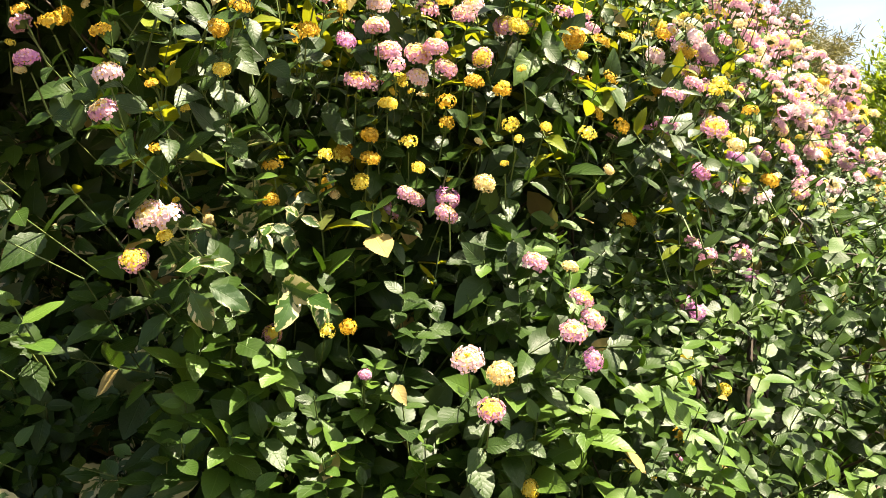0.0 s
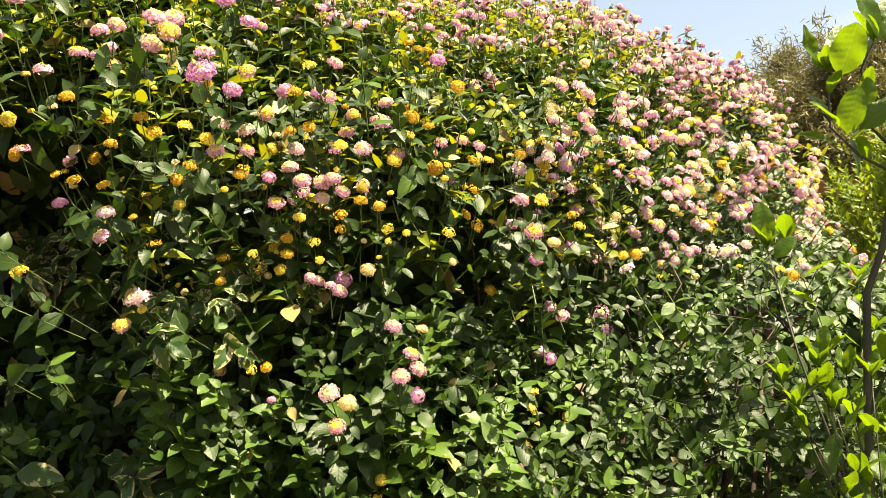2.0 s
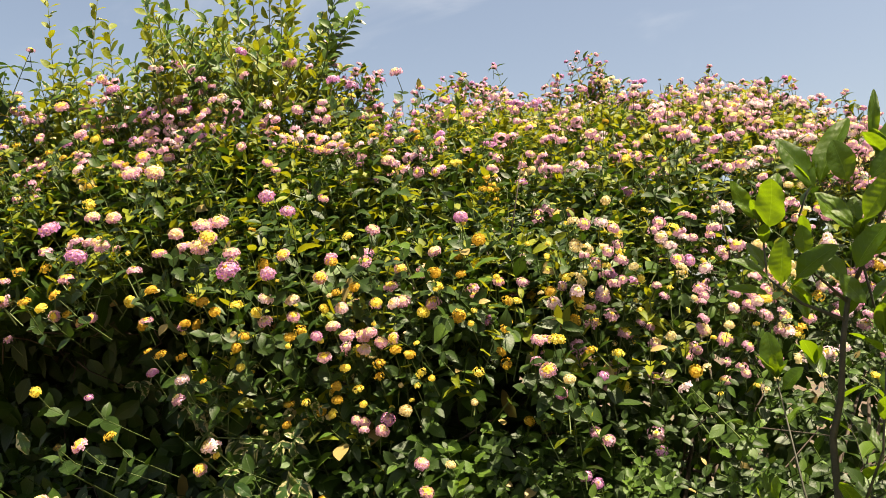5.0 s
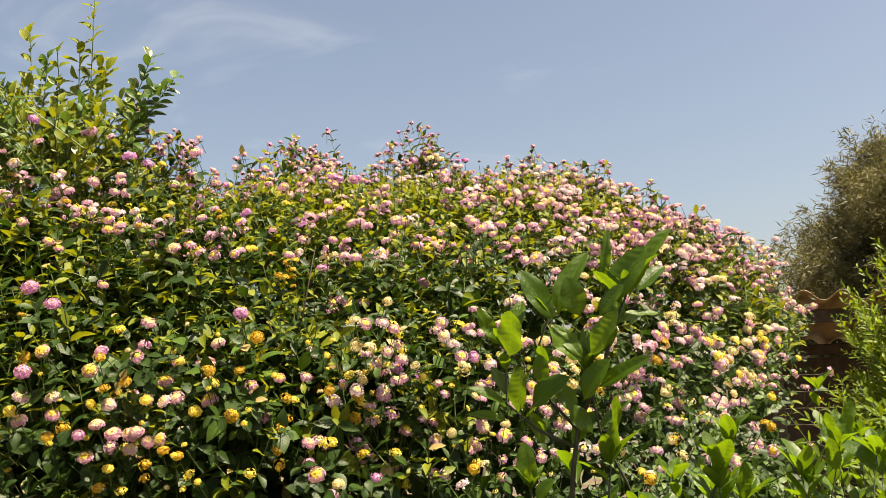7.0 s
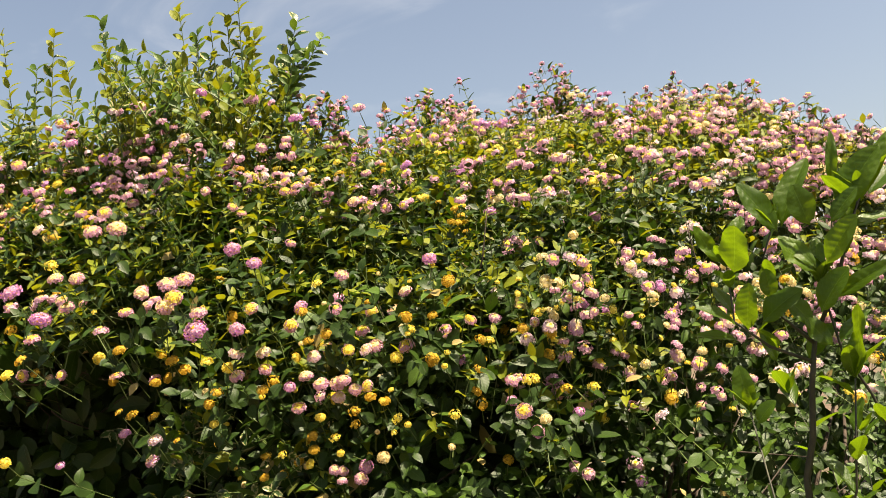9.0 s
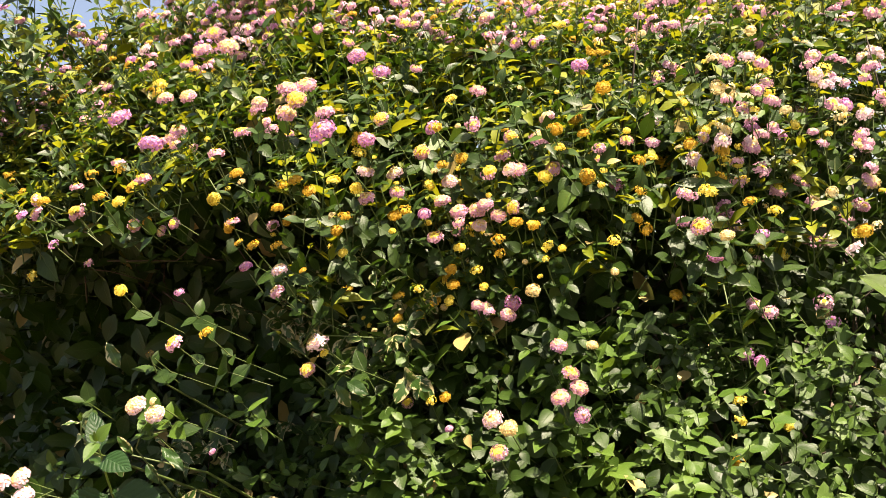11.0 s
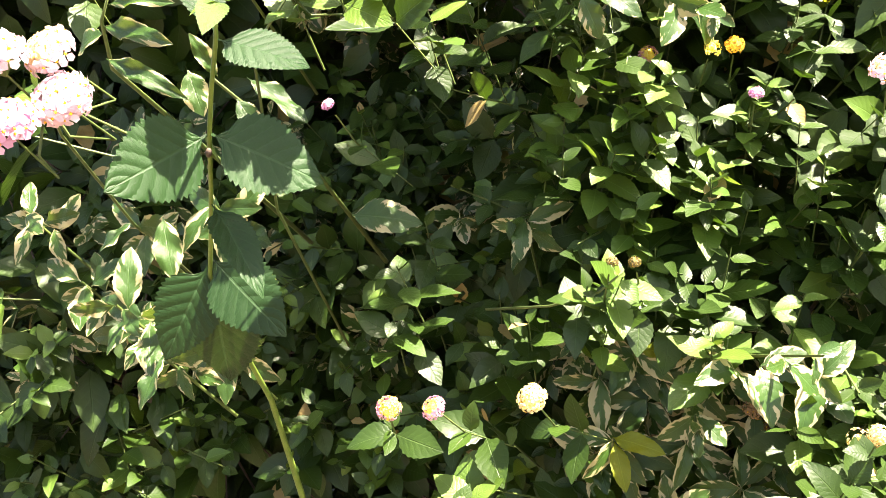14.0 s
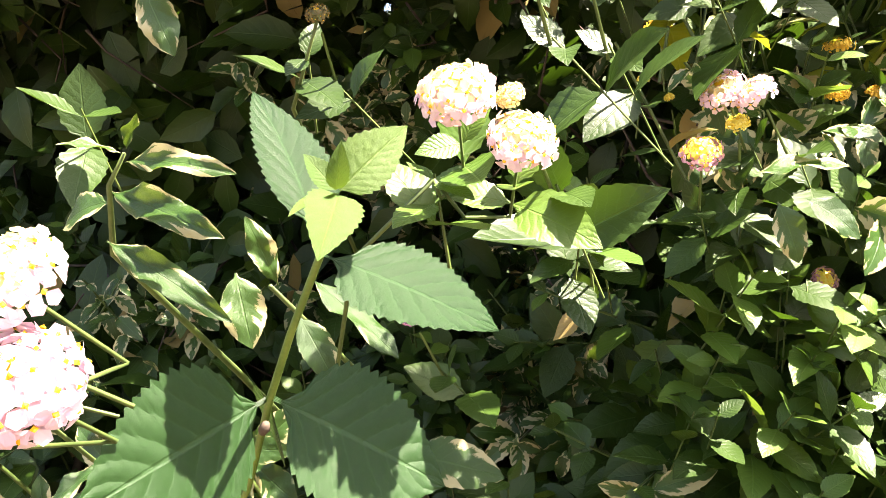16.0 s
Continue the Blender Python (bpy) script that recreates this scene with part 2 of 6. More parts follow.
def leaf_template(rows, width, shape, saw=0.0, fold=0.25, droop=0.25, stalk=0.08, twist=0.0):
    """A leaf of length 1 along +y, face up: points, triangles and grain. shape: the swell of its base and of its tip."""
    a, b = shape
    peak = (a / (a + b)) ** a * (b / (a + b)) ** b
    pts, tris, grain = [(0, 0, 0)], [], [(0.5, 0.0)]
    for i in range(rows):
        v = (i + 0.35) / (rows + 0.1)
        w = 0.5 * width * v ** a * (1 - v) ** b / peak
        w *= 1 + saw * (1 if i % 2 else -1)
        y = stalk + (1 - stalk) * v
        z = -droop * y * y
        lift = fold * w
        x = twist * v * v
        wav = 0.07 * w * math.sin(7 * v + 9 * fold)
        back = 0.018 if saw and i % 2 else 0.0
        pts += [(x - w, y - back + 0.04 * w, z + lift + wav), (x, y, z), (x + w, y - back + 0.04 * w, z + lift - wav)]
        grain += [(0.0, v), (0.5, v), (1.0, v)]
    pts.append((twist, 1.0, -droop))
    grain.append((0.5, 1.0))
    tris += [(0, 2, 1), (0, 3, 2)]
    for i in range(rows - 1):
        p, q = 1 + 3 * i, 4 + 3 * i
        for j in (0, 1):
            tris += [(p + j, p + j + 1, q + j + 1), (p + j, q + j + 1, q + j)]
    e = 1 + 3 * (rows - 1)
    tris += [(e, e + 1, e + 3), (e + 1, e + 2, e + 3)]
    return np.array(pts, float), np.array(tris), np.array(grain)


def broad_leaf(teeth, cols, width, shape, depth=0.05, fold=0.16, droop=0.15, stalk=0.12, quilt=0.0035, veins=7.0, wave=0.0):
    """A large leaf of length 1 along +y on a thin stalk: toothed edge, blade that swells between its side veins."""
    a, b = shape
    peak = (a / (a + b)) ** a * (b / (a + b)) ** b
    rows = 3 * teeth
    pts, grain, tris = [], [], []
    for i in range(rows + 3):
        if i < 2:
            v, w, y = 0.0, 0.012, stalk * 0.5 * i
        else:
            v = min(1.0, (i - 1.6) / rows)
            w = max(0.004, 0.5 * width * v ** a * max(0.0, 1 - v) ** b / peak)
            w *= 1 + depth * (((i - 2) % 3) / 2 - 0.5) * 2
            y = stalk + (1 - stalk) * v
        for j in range(cols):
            u = 2 * j / (cols - 1) - 1
            swell = quilt * abs(math.sin(math.pi * veins * (v - 0.27 * abs(u)))) * (1 - abs(u) ** 4) * (1 if i > 1 else 0)
            curl = wave * math.sin(11 * v + 2 * u) * abs(u) * w
            pts.append((u * w, y + 0.05 * w * abs(u), -droop * y * y + fold * abs(u) * w - 0.35 * fold * u * u * w + swell + curl))
            grain.append(((u + 1) / 2, v))
    for i in range(rows + 2):
        for j in range(cols - 1):
            p, q = i * cols + j, (i + 1) * cols + j
            tris += [(p, p + 1, q + 1), (p, q + 1, q)]
    return np.array(pts, float), np.array(tris), np.array(grain)


def mesh_of(name, verts, tris, mats, grain=None, slots=None, smooth=True):
    me = bpy.data.meshes.new(name)
    me.vertices.add(len(verts))
    me.vertices.foreach_set("co", np.asarray(verts, np.float32).ravel())
    me.loops.add(3 * len(tris))
    me.loops.foreach_set("vertex_index", np.asarray(tris, np.int32).ravel())
    me.polygons.add(len(tris))
    me.polygons.foreach_set("loop_start", np.arange(0, 3 * len(tris), 3, dtype=np.int32))
    for m in mats:
        me.materials.append(m)
    if slots is not None:
        me.polygons.foreach_set("material_index", np.asarray(slots, np.int32))
    me.polygons.foreach_set("use_smooth", np.full(len(tris), smooth))
    if grain is not None:
        uv = me.uv_layers.new(name="grain")
        uv.data.foreach_set("uv", np.asarray(grain, np.float32)[np.asarray(tris).ravel()].ravel())
    me.update(calc_edges=True)
    me.validate()
    return me


class Bulk:
    """Gathers many small pieces into one mesh."""

    def __init__(self):
        self.v, self.t, self.g, self.s, self.n = [], [], [], [], 0

    def add(self, template, frames, places, slot=0):
        """frames: one 3 x 3 matrix a piece (columns: across, along, up; scaled), places: where each starts."""
        p, t, g = template[:3]
        k = len(frames)
        if not k:
            return
        self.v.append((np.einsum("kij,pj->kpi", frames, p) + places[:, None, :]).reshape(-1, 3))
        self.t.append((t[None] + (self.n + np.arange(k) * len(p))[:, None, None]).reshape(-1, 3))
        self.g.append(np.tile(g, (k, 1)))
        base = template[3] if len(template) > 3 else np.zeros(len(t), int)
        self.s.append(np.tile(base, k) + slot)
        self.n += k * len(p)

    def mesh(self, name, mats):
        return mesh_of(name, np.concatenate(self.v), np.concatenate(self.t), mats, np.concatenate(self.g), np.concatenate(self.s))


def thing(name, label, category, at=(0, 0, 0), group="", kind=""):
    ob = new(name)
    ob.location = at
    ob.empty_display_size = 0.05
    return tagged(ob, label, category, group, kind)


def child(name, me, parent, label="", kind="", matrix=None):
    """One mesh object under a thing or a part; matrix is its pose in the world."""
    ob = new(name, me)
    ob.parent = parent
    base = Matrix.Translation(parent.location) if parent.parent is None else Matrix.Translation(parent.parent.location) @ parent.matrix_basis
    ob.matrix_basis = base.inverted() @ (matrix if matrix is not None else Matrix())
    return tagged(ob, label, kind=kind)


def tube(points, radii, sides=6):
    """A bent tapering tube through points: vertices, triangles."""
    P = np.asarray(points, float)
    R = np.broadcast_to(np.asarray(radii, float), (len(P),))
    d = unit(np.gradient(P, axis=0))
    ref = np.array((0.31, 0.83, 0.47))
    a = unit(np.cross(d, ref))
    b = np.cross(d, a)
    ang = np.linspace(0, 2 * math.pi, sides, endpoint=False)
    ring = P[:, None] + R[:, None, None] * (np.cos(ang)[None, :, None] * a[:, None] + np.sin(ang)[None, :, None] * b[:, None])
    v = ring.reshape(-1, 3)
    t = []
    for i in range(len(P) - 1):
        for j in range(sides):
            q, r = i * sides + j, i * sides + (j + 1) % sides
            t += [(q, r, r + sides), (q, r + sides, q + sides)]
    last = (len(P) - 1) * sides
    t += [(0, j + 1, j) for j in range(1, sides - 1)] + [(last, last + j, last + j + 1) for j in range(1, sides - 1)]
    return v, np.array(t)


class Tubes:
    """Gathers tubes into one mesh."""

    def __init__(self):
        self.v, self.t, self.n = [], [], 0

    def add(self, points, radii, sides=5):
        v, t = tube(points, radii, sides)
        self.v.append(v)
        self.t.append(t + self.n)
        self.n += len(v)

    def straws(self, a, b, r0, r1):
        """Many straight three-sided stalks from a to b."""
        d = unit(b - a)
        s = unit(np.cross(d, np.array((0.3, 0.5, 0.81))))
        u = np.cross(d, s)
        k = len(a)
        ring = [math.cos(x) * s + math.sin(x) * u for x in (0, 2.094, 4.189)]
        v = np.stack([a + r0 * c for c in ring] + [b + r1 * c for c in ring], 1).reshape(-1, 3)
        t = np.array([(0, 1, 4), (0, 4, 3), (1, 2, 5), (1, 5, 4), (2, 0, 3), (2, 3, 5)])
        self.v.append(v)
        self.t.append((t[None] + (self.n + 6 * np.arange(k))[:, None, None]).reshape(-1, 3))
        self.n += 6 * k

    def mesh(self, name, mat):
        return mesh_of(name, np.concatenate(self.v), np.concatenate(self.t), [mat])


def frames_of(along, up, length, width=None):
    """Leaf frames from the way a leaf points and the way its face looks."""
    y = unit(along)
    x = unit(np.cross(y, up))
    z = np.cross(x, y)
    L = np.broadcast_to(np.asarray(length, float), (len(y),))[:, None]
    W = L if width is None else np.broadcast_to(np.asarray(width, float), (len(y),))[:, None]
    return np.stack([x * W, y * L, z * L], -1)


def shoots(base, way, length, pairs, leaf, open_deg=60.0, droop=0.35, face=(0, -0.45, 0.6), grow=True):
    """Leafy shoots with leaves in crossed pairs. Gives leaf frames, leaf places, and the shoots' tips."""
    k = len(base)
    way = unit(way)
    p = unit(np.cross(way, unit(rng.normal(size=(k, 3)))))
    q = np.cross(way, p)
    F, P = [], []
    ca, sa = math.cos(radians(open_deg)), math.sin(radians(open_deg))
    for i in range(pairs):
        t = (i + 0.7) / pairs
        side = p if i % 2 else q
        size = leaf * ((1.0 - 0.62 * t ** 2.2) if grow else 1.0)
        for sgn in (1, -1):
            opening = sa * (1 - 0.35 * t)
            d = ca * way + sgn * opening * side + rng.normal(size=(k, 3)) * 0.16
            d[:, 2] -= droop * (1 - 0.5 * t)
            up = way * 0.55 + np.array(face) + rng.normal(size=(k, 3)) * 0.28
            F.append(frames_of(d, up, size * rng.uniform(0.8, 1.15, k)))
            P.append(base + way * (length * t)[:, None])
    return np.concatenate(F), np.concatenate(P), base + way * length[:, None]


def pose_of(f, p):
    m = Matrix([[*f[i], p[i]] for i in range(3)] + [[0, 0, 0, 1]])
    return m


# ---- ground ----
def build_ground():
    bm = bmesh.new()
    n, half = 40, 600.0
    grid = []
    for i in range(n + 1):
        row = []
        for j in range(n + 1):
            u, v = 2 * i / n - 1, 2 * j / n - 1
            x, y = half * math.copysign(abs(u) ** 3, u), half * math.copysign(abs(v) ** 3, v)
            row.append(bm.verts.new((x, y, 0.03 * noise.noise((x * 0.7, y * 0.7, 0)))))
        grid.append(row)
    for i in range(n):
        for j in range(n):
            bm.faces.new((grid[i][j], grid[i + 1][j], grid[i + 1][j + 1], grid[i][j + 1]))
    me = bpy.data.meshes.new("ground")
    bm.to_mesh(me)
    bm.free()
    me.materials.append(MAT["soil"])
    for p in me.polygons:
        p.use_smooth = True
    tagged(new("ground", me), "dry brown garden soil with sparse weeds", "ground", kind="structure")


build_ground()


# ---- the hedge's form ----
def face_y(x, z=1.75):
    """How far back the hedge's front stands along its length: a shoulder that hangs over on one side, a skirt on the other."""
    x, z = np.asarray(x, float), np.asarray(z, float)
    shoulder = np.interp(x, (-3.0, -0.6, -0.3, -0.1, 0.17, 0.375, 1.0, 1.5), (0.74, 0.78, 0.86, 1.03, 1.11, 1.24, 2.30, 3.9))
    skirt = np.interp(x, (-3.0, -0.9, -0.1, 0.12, 0.35, 0.7, 1.1, 1.6), (0.85, 0.92, 0.97, 1.02, 1.13, 1.14, 1.45, 2.4))
    skirt = skirt + np.interp(x, (0.0, 0.3), (1.0, 0.0)) * np.interp(z, (0.6, 0.9, 1.05, 1.3, 1.5), (0.0, -0.08, -0.06, 0.04, 0.0))
    hollow = 0.40 * np.interp(x, (-0.46, -0.26), (1.0, 0.0)) * np.exp(-((z - 1.46) / 0.20) ** 2)
    hollow = hollow + 0.20 * np.interp(x, (-0.9, -0.7, -0.40, -0.22), (0.0, 1.0, 1.0, 0.0)) * np.interp(z, (0.55, 0.7, 1.3, 1.45), (0.0, 1.0, 1.0, 0.0))
    hollow = hollow + 0.14 * np.interp(x, (0.14, 0.26, 0.8, 1.0), (0.0, 1.0, 1.0, 0.0)) * np.interp(z, (1.22, 1.36, 1.55, 1.65), (-0.45, 1.0, 1.0, 0.0))
    hollow = hollow - 0.05 * np.interp(x, (-0.35, -0.2, 0.4, 0.6), (0.0, 1.0, 1.0, 0.0)) * np.interp(z, (0.7, 1.0, 1.3, 1.42), (0.0, 1.0, 1.0, 0.0))
    low, span = np.interp(x, (-0.4, -0.1), (1.56, 1.38)), np.interp(x, (-0.4, -0.1), (0.14, 0.28))
    return skirt + hollow + (shoulder - skirt) * np.clip((z - low) / span, 0, 1)


def face_out(x, z=1.4):
    slope = np.clip((face_y(x + 0.05, z) - face_y(x - 0.05, z)) / 0.1, -0.25, 1.6)
    return unit(np.stack([slope, -np.ones_like(slope), np.zeros_like(slope)], -1))


def top_z(x, y):
    """Height of the hedge's top: a rounded shoulder, then a rise to the crest."""
    s = y - face_y(x)
    rise = np.interp(s, (-0.1, 0.0, 0.10, 0.3, 0.75, 1.0, 1.7, 2.2, 2.6), (1.45, 1.66, 1.80, 1.90, 2.06, 2.16, 2.42, 2.42, 2.2))
    left = np.clip((-0.05 - x) / 0.5, 0, 1)
    rise = rise + left * np.interp(s, (-0.1, 0, 0.3, 0.6, 1.2, 2.0), (0.20, 0.05, 0.15, 0.17, 0.0, -0.2))
    cap = np.interp(x, (-2, -0.5, 0.0, 0.3, 0.6, 0.9, 1.1, 1.4), (2.5, 2.42, 2.35, 2.34, 2.30, 2.14, 2.08, 1.85))
    return np.minimum(rise, cap) + 0.04 * np.clip(y - 1.2, 0, 2.2)


def lumps(p, scale, size):
    return np.array([noise.noise(Vector(q) * scale) for q in p]) * size


# ---- leaf and flower patterns ----
LANTANA_NEAR = [leaf_template(15, 0.58, (0.6, 0.98), saw=0.045, fold=f, droop=d, twist=w) for f, d, w in ((0.2, 0.18, 0.03), (0.35, 0.3, -0.04), (0.12, 0.08, 0.0), (0.3, -0.12, 0.05))]
LANTANA_FAR = [leaf_template(7, 0.56, (0.6, 0.98), saw=0.05, fold=f, droop=d) for f, d in ((0.2, 0.2), (0.4, 0.35), (0.1, 0.0))]
LANTANA_DEEP = [leaf_template(3, 0.56, (0.6, 0.95), fold=f, droop=d) for f, d in ((0.2, 0.2), (0.4, 0.35))]
LANTANA_TOP = [leaf_template(3, 0.47, (0.6, 0.95), fold=f, droop=d) for f, d in ((0.3, 0.25), (0.5, 0.45), (0.15, 0.05))]
CREAM_NEAR = [leaf_template(12, 0.50, (0.8, 0.75), saw=0.05, fold=f, droop=d, twist=w) for f, d, w in ((0.35, 0.35, 0.05), (0.5, 0.55, -0.06), (0.2, 0.15, 0.0))]
CREAM_FAR = [leaf_template(5, 0.44, (0.8, 0.65), fold=f, droop=d) for f, d in ((0.35, 0.35), (0.2, 0.1))]


def head_template(seed, rings, lobes, reach, radius=0.0155, core=0.74, missing=0.1):
    """A domed flower head: rings of small four-lobed florets on a green cup. Slots: outer petals, inner petals, throats, cup."""
    r = np.random.default_rng(seed)
    v, t, s = [], [], []

    def put(points, faces, slot):
        b = len(v)
        v.extend(points)
        t.extend([tuple(b + i for i in f) for f in faces])
        s.extend([slot] * len(faces))

    for k, (count, polar, size) in enumerate(rings):
        for i in range(count):
            az = 2 * math.pi * (i + 0.5 * (k % 2)) / count + r.uniform(-0.2, 0.2)
            po = radians(polar + r.uniform(-12, 12))
            if count > 1 and r.random() < missing:
                continue
            d = np.array((math.sin(po) * math.cos(az), math.sin(po) * math.sin(az), math.cos(po)))
            a = unit(np.cross(d, (0.2, 0.1, 1.0)))
            b = np.cross(d, a)
            c = d * radius * r.uniform(0.86, 1.1) * np.array((1, 1, 0.70))
            turn = r.uniform(0, 1.5)
            for j in range(4):
                g = turn + j * math.pi / 2
                e = math.cos(g) * a + math.sin(g) * b
                f = -math.sin(g) * a + math.cos(g) * b
                L = size * r.uniform(0.85, 1.15)
                lift = d * L * r.uniform(-0.35, 0.3)
                if lobes == 3:
                    put([c + 0.12 * L * e, c + 0.55 * L * e + 0.42 * L * f + 0.1 * L * d, c + L * e + 0.25 * L * f + lift, c + L * e - 0.25 * L * f + lift, c + 0.55 * L * e - 0.42 * L * f + 0.1 * L * d],
                        [(0, 2, 1), (0, 3, 2), (0, 4, 3)], 0 if k < reach else 1)
                else:
                    put([c, c + 0.7 * L * e + 0.42 * L * f, c + L * e + lift, c + 0.7 * L * e - 0.42 * L * f], [(0, 2, 1), (0, 3, 2)], 0 if k < reach else 1)
            h = 0.19 * size
            if lobes == 3:
                put([c + d * 0.0007 + h * a, c + d * 0.0007 + h * b, c + d * 0.0007 - h * a, c + d * 0.0007 - h * b, c + d * 0.0016], [(0, 1, 4), (1, 2, 4), (2, 3, 4), (3, 0, 4)], 2)
    n = 9
    for polar, slot in ((100, 0), (52, 1)):
        ring = []
        for q in (polar, polar - 46 if slot == 0 else 14):
            ring += [np.array((math.sin(radians(q)) * math.cos(x), math.sin(radians(q)) * math.sin(x), 0.68 * math.cos(radians(q)))) * radius * core for x in np.linspace(0, 2 * math.pi, n + 1)[:-1]]
        put(ring, [f for i in range(n) for f in ((i, (i + 1) % n, n + (i + 1) % n), (i, n + (i + 1) % n, n + i))], slot)
    put([np.array((0.25 * radius * math.cos(x), 0.25 * radius * math.sin(x), 0.55 * radius)) for x in np.linspace(0, 2 * math.pi, 7)[:-1]], [(0, i, i + 1) for i in range(1, 5)], 2)
    cup = [(1.05 * radius * core * math.cos(x), 1.05 * radius * core * math.sin(x), -0.002) for x in np.linspace(0, 2 * math.pi, 7)[:-1]] + [(0, 0, -0.011)]
    put([np.array(c) for c in cup], [((i + 1) % 6, i, 6) for i in range(6)], 3)
    v = np.array(v)
    return v, np.array(t), np.zeros((len(v), 2)), np.array(s)


FULL = ((14, 96, 0.0058), (14, 76, 0.0056), (12, 55, 0.0052), (8, 34, 0.0044), (4, 14, 0.0040))
OPEN = ((14, 92, 0.0052), (13, 72, 0.0050), (10, 50, 0.0042), (8, 31, 0.0026), (5, 14, 0.0020))
SPARSE = ((9, 84, 0.0055), (8, 60, 0.0050), (6, 36, 0.0026), (4, 15, 0.0020))
HEAD_NEAR = [head_template(0, OPEN, 3, 2), head_template(1, FULL, 3, 2), head_template(2, SPARSE, 3, 2, core=0.55, missing=0.2), head_template(3, FULL, 3, 3, missing=0.14)]
WIDE = ((9, 92, 0.0074), (9, 66, 0.0070), (6, 38, 0.0060), (1, 0, 0.005))
LOOSE = ((9, 88, 0.0076), (8, 60, 0.0062), (5, 28, 0.0034))
THIN = ((7, 82, 0.0076), (6, 54, 0.0060), (4, 26, 0.003))
HEAD_FAR = [head_template(10, LOOSE, 2, 2), head_template(11, WIDE, 2, 2), head_template(12, THIN, 2, 2, core=0.55, missing=0.2)]
KINDS = {"pink": ("pink", "ivory"), "mauve": ("mauve", "pink"), "sunset": ("pink", "yellow"), "yellow": ("yellow", "yellow"), "gold": ("gold", "gold"), "cream": ("pale", "ivory"), "ivory": ("ivory", "ivory"), "bud": ("bud", "bud"), "dry": ("dry", "dry")}
KIND_NAMES = list(KINDS)


def head_mats(kind, src):
    a, b = KINDS[kind]
    return [MAT[a, src], MAT[b, src], MAT["throat", src], MAT["green_stem"]]


FLORET = head_template(77, ((1, 0, 0.0048),), 3, 1)


def floret_mesh(outer):
    """One floret by itself: the four lobes and the throat of the single-floret pattern."""
    keep = np.arange(len(FLORET[1])) < 16
    v = FLORET[0] - np.array((0, 0, 0.0155 * 0.70))
    return mesh_of("floret", v[:25], FLORET[1][keep], [MAT[outer, "island"], MAT[outer, "island"], MAT["throat", "island"]], None, FLORET[3][keep], smooth=False)


FLORET_MESH = {c: floret_mesh(c) for c in ("pale", "pink", "ivory", "yellow")}
CORE = head_template(78, (), 3, 1)
HEAD_MESH = {(k, i): mesh_of("flower_head", tp[0], tp[1], head_mats(k, "island"), tp[2], tp[3], smooth=False) for k in KINDS for i, tp in enumerate(HEAD_NEAR)}


def frames_up(axis, size):
    """Frames whose third column is the axis, with a free turn about it."""
    z = unit(axis)
    x = unit(np.cross(z, unit(rng.normal(size=z.shape))))
    y = np.cross(z, x)
    S = np.broadcast_to(np.asarray(size, float), (len(z),))[:, None]
    return np.stack([x * S, y * S, z * S], -1)


# ---- lantana hedge ----
hedge = thing("lantana_hedge", "tall sprawling lantana hedge with pink and yellow flower heads", "hedge", (0.0, 1.9, 0.0))
stems = Tubes()
foliage = Bulk()
near_leaves = []                     # (frame, place)
head_list = []                       # (place, axis, kind, size)


def scatter_leaves(F, P, bulk, templates, slot=0):
    pick = rng.integers(0, len(templates), len(F))
    for i, tp in enumerate(templates):
        bulk.add(tp, F[pick == i], P[pick == i], slot)


def front_points(k, x0, x1, z0, z1, back, lump=0.09):
    x, z = rng.uniform(x0, x1, k), rng.uniform(z0, z1, k)
    p = np.stack([x, face_y(x, z), z], -1)
    out = face_out(x, z)
    return p - out * (back + lumps(p, 5.0, lump))[:, None], out


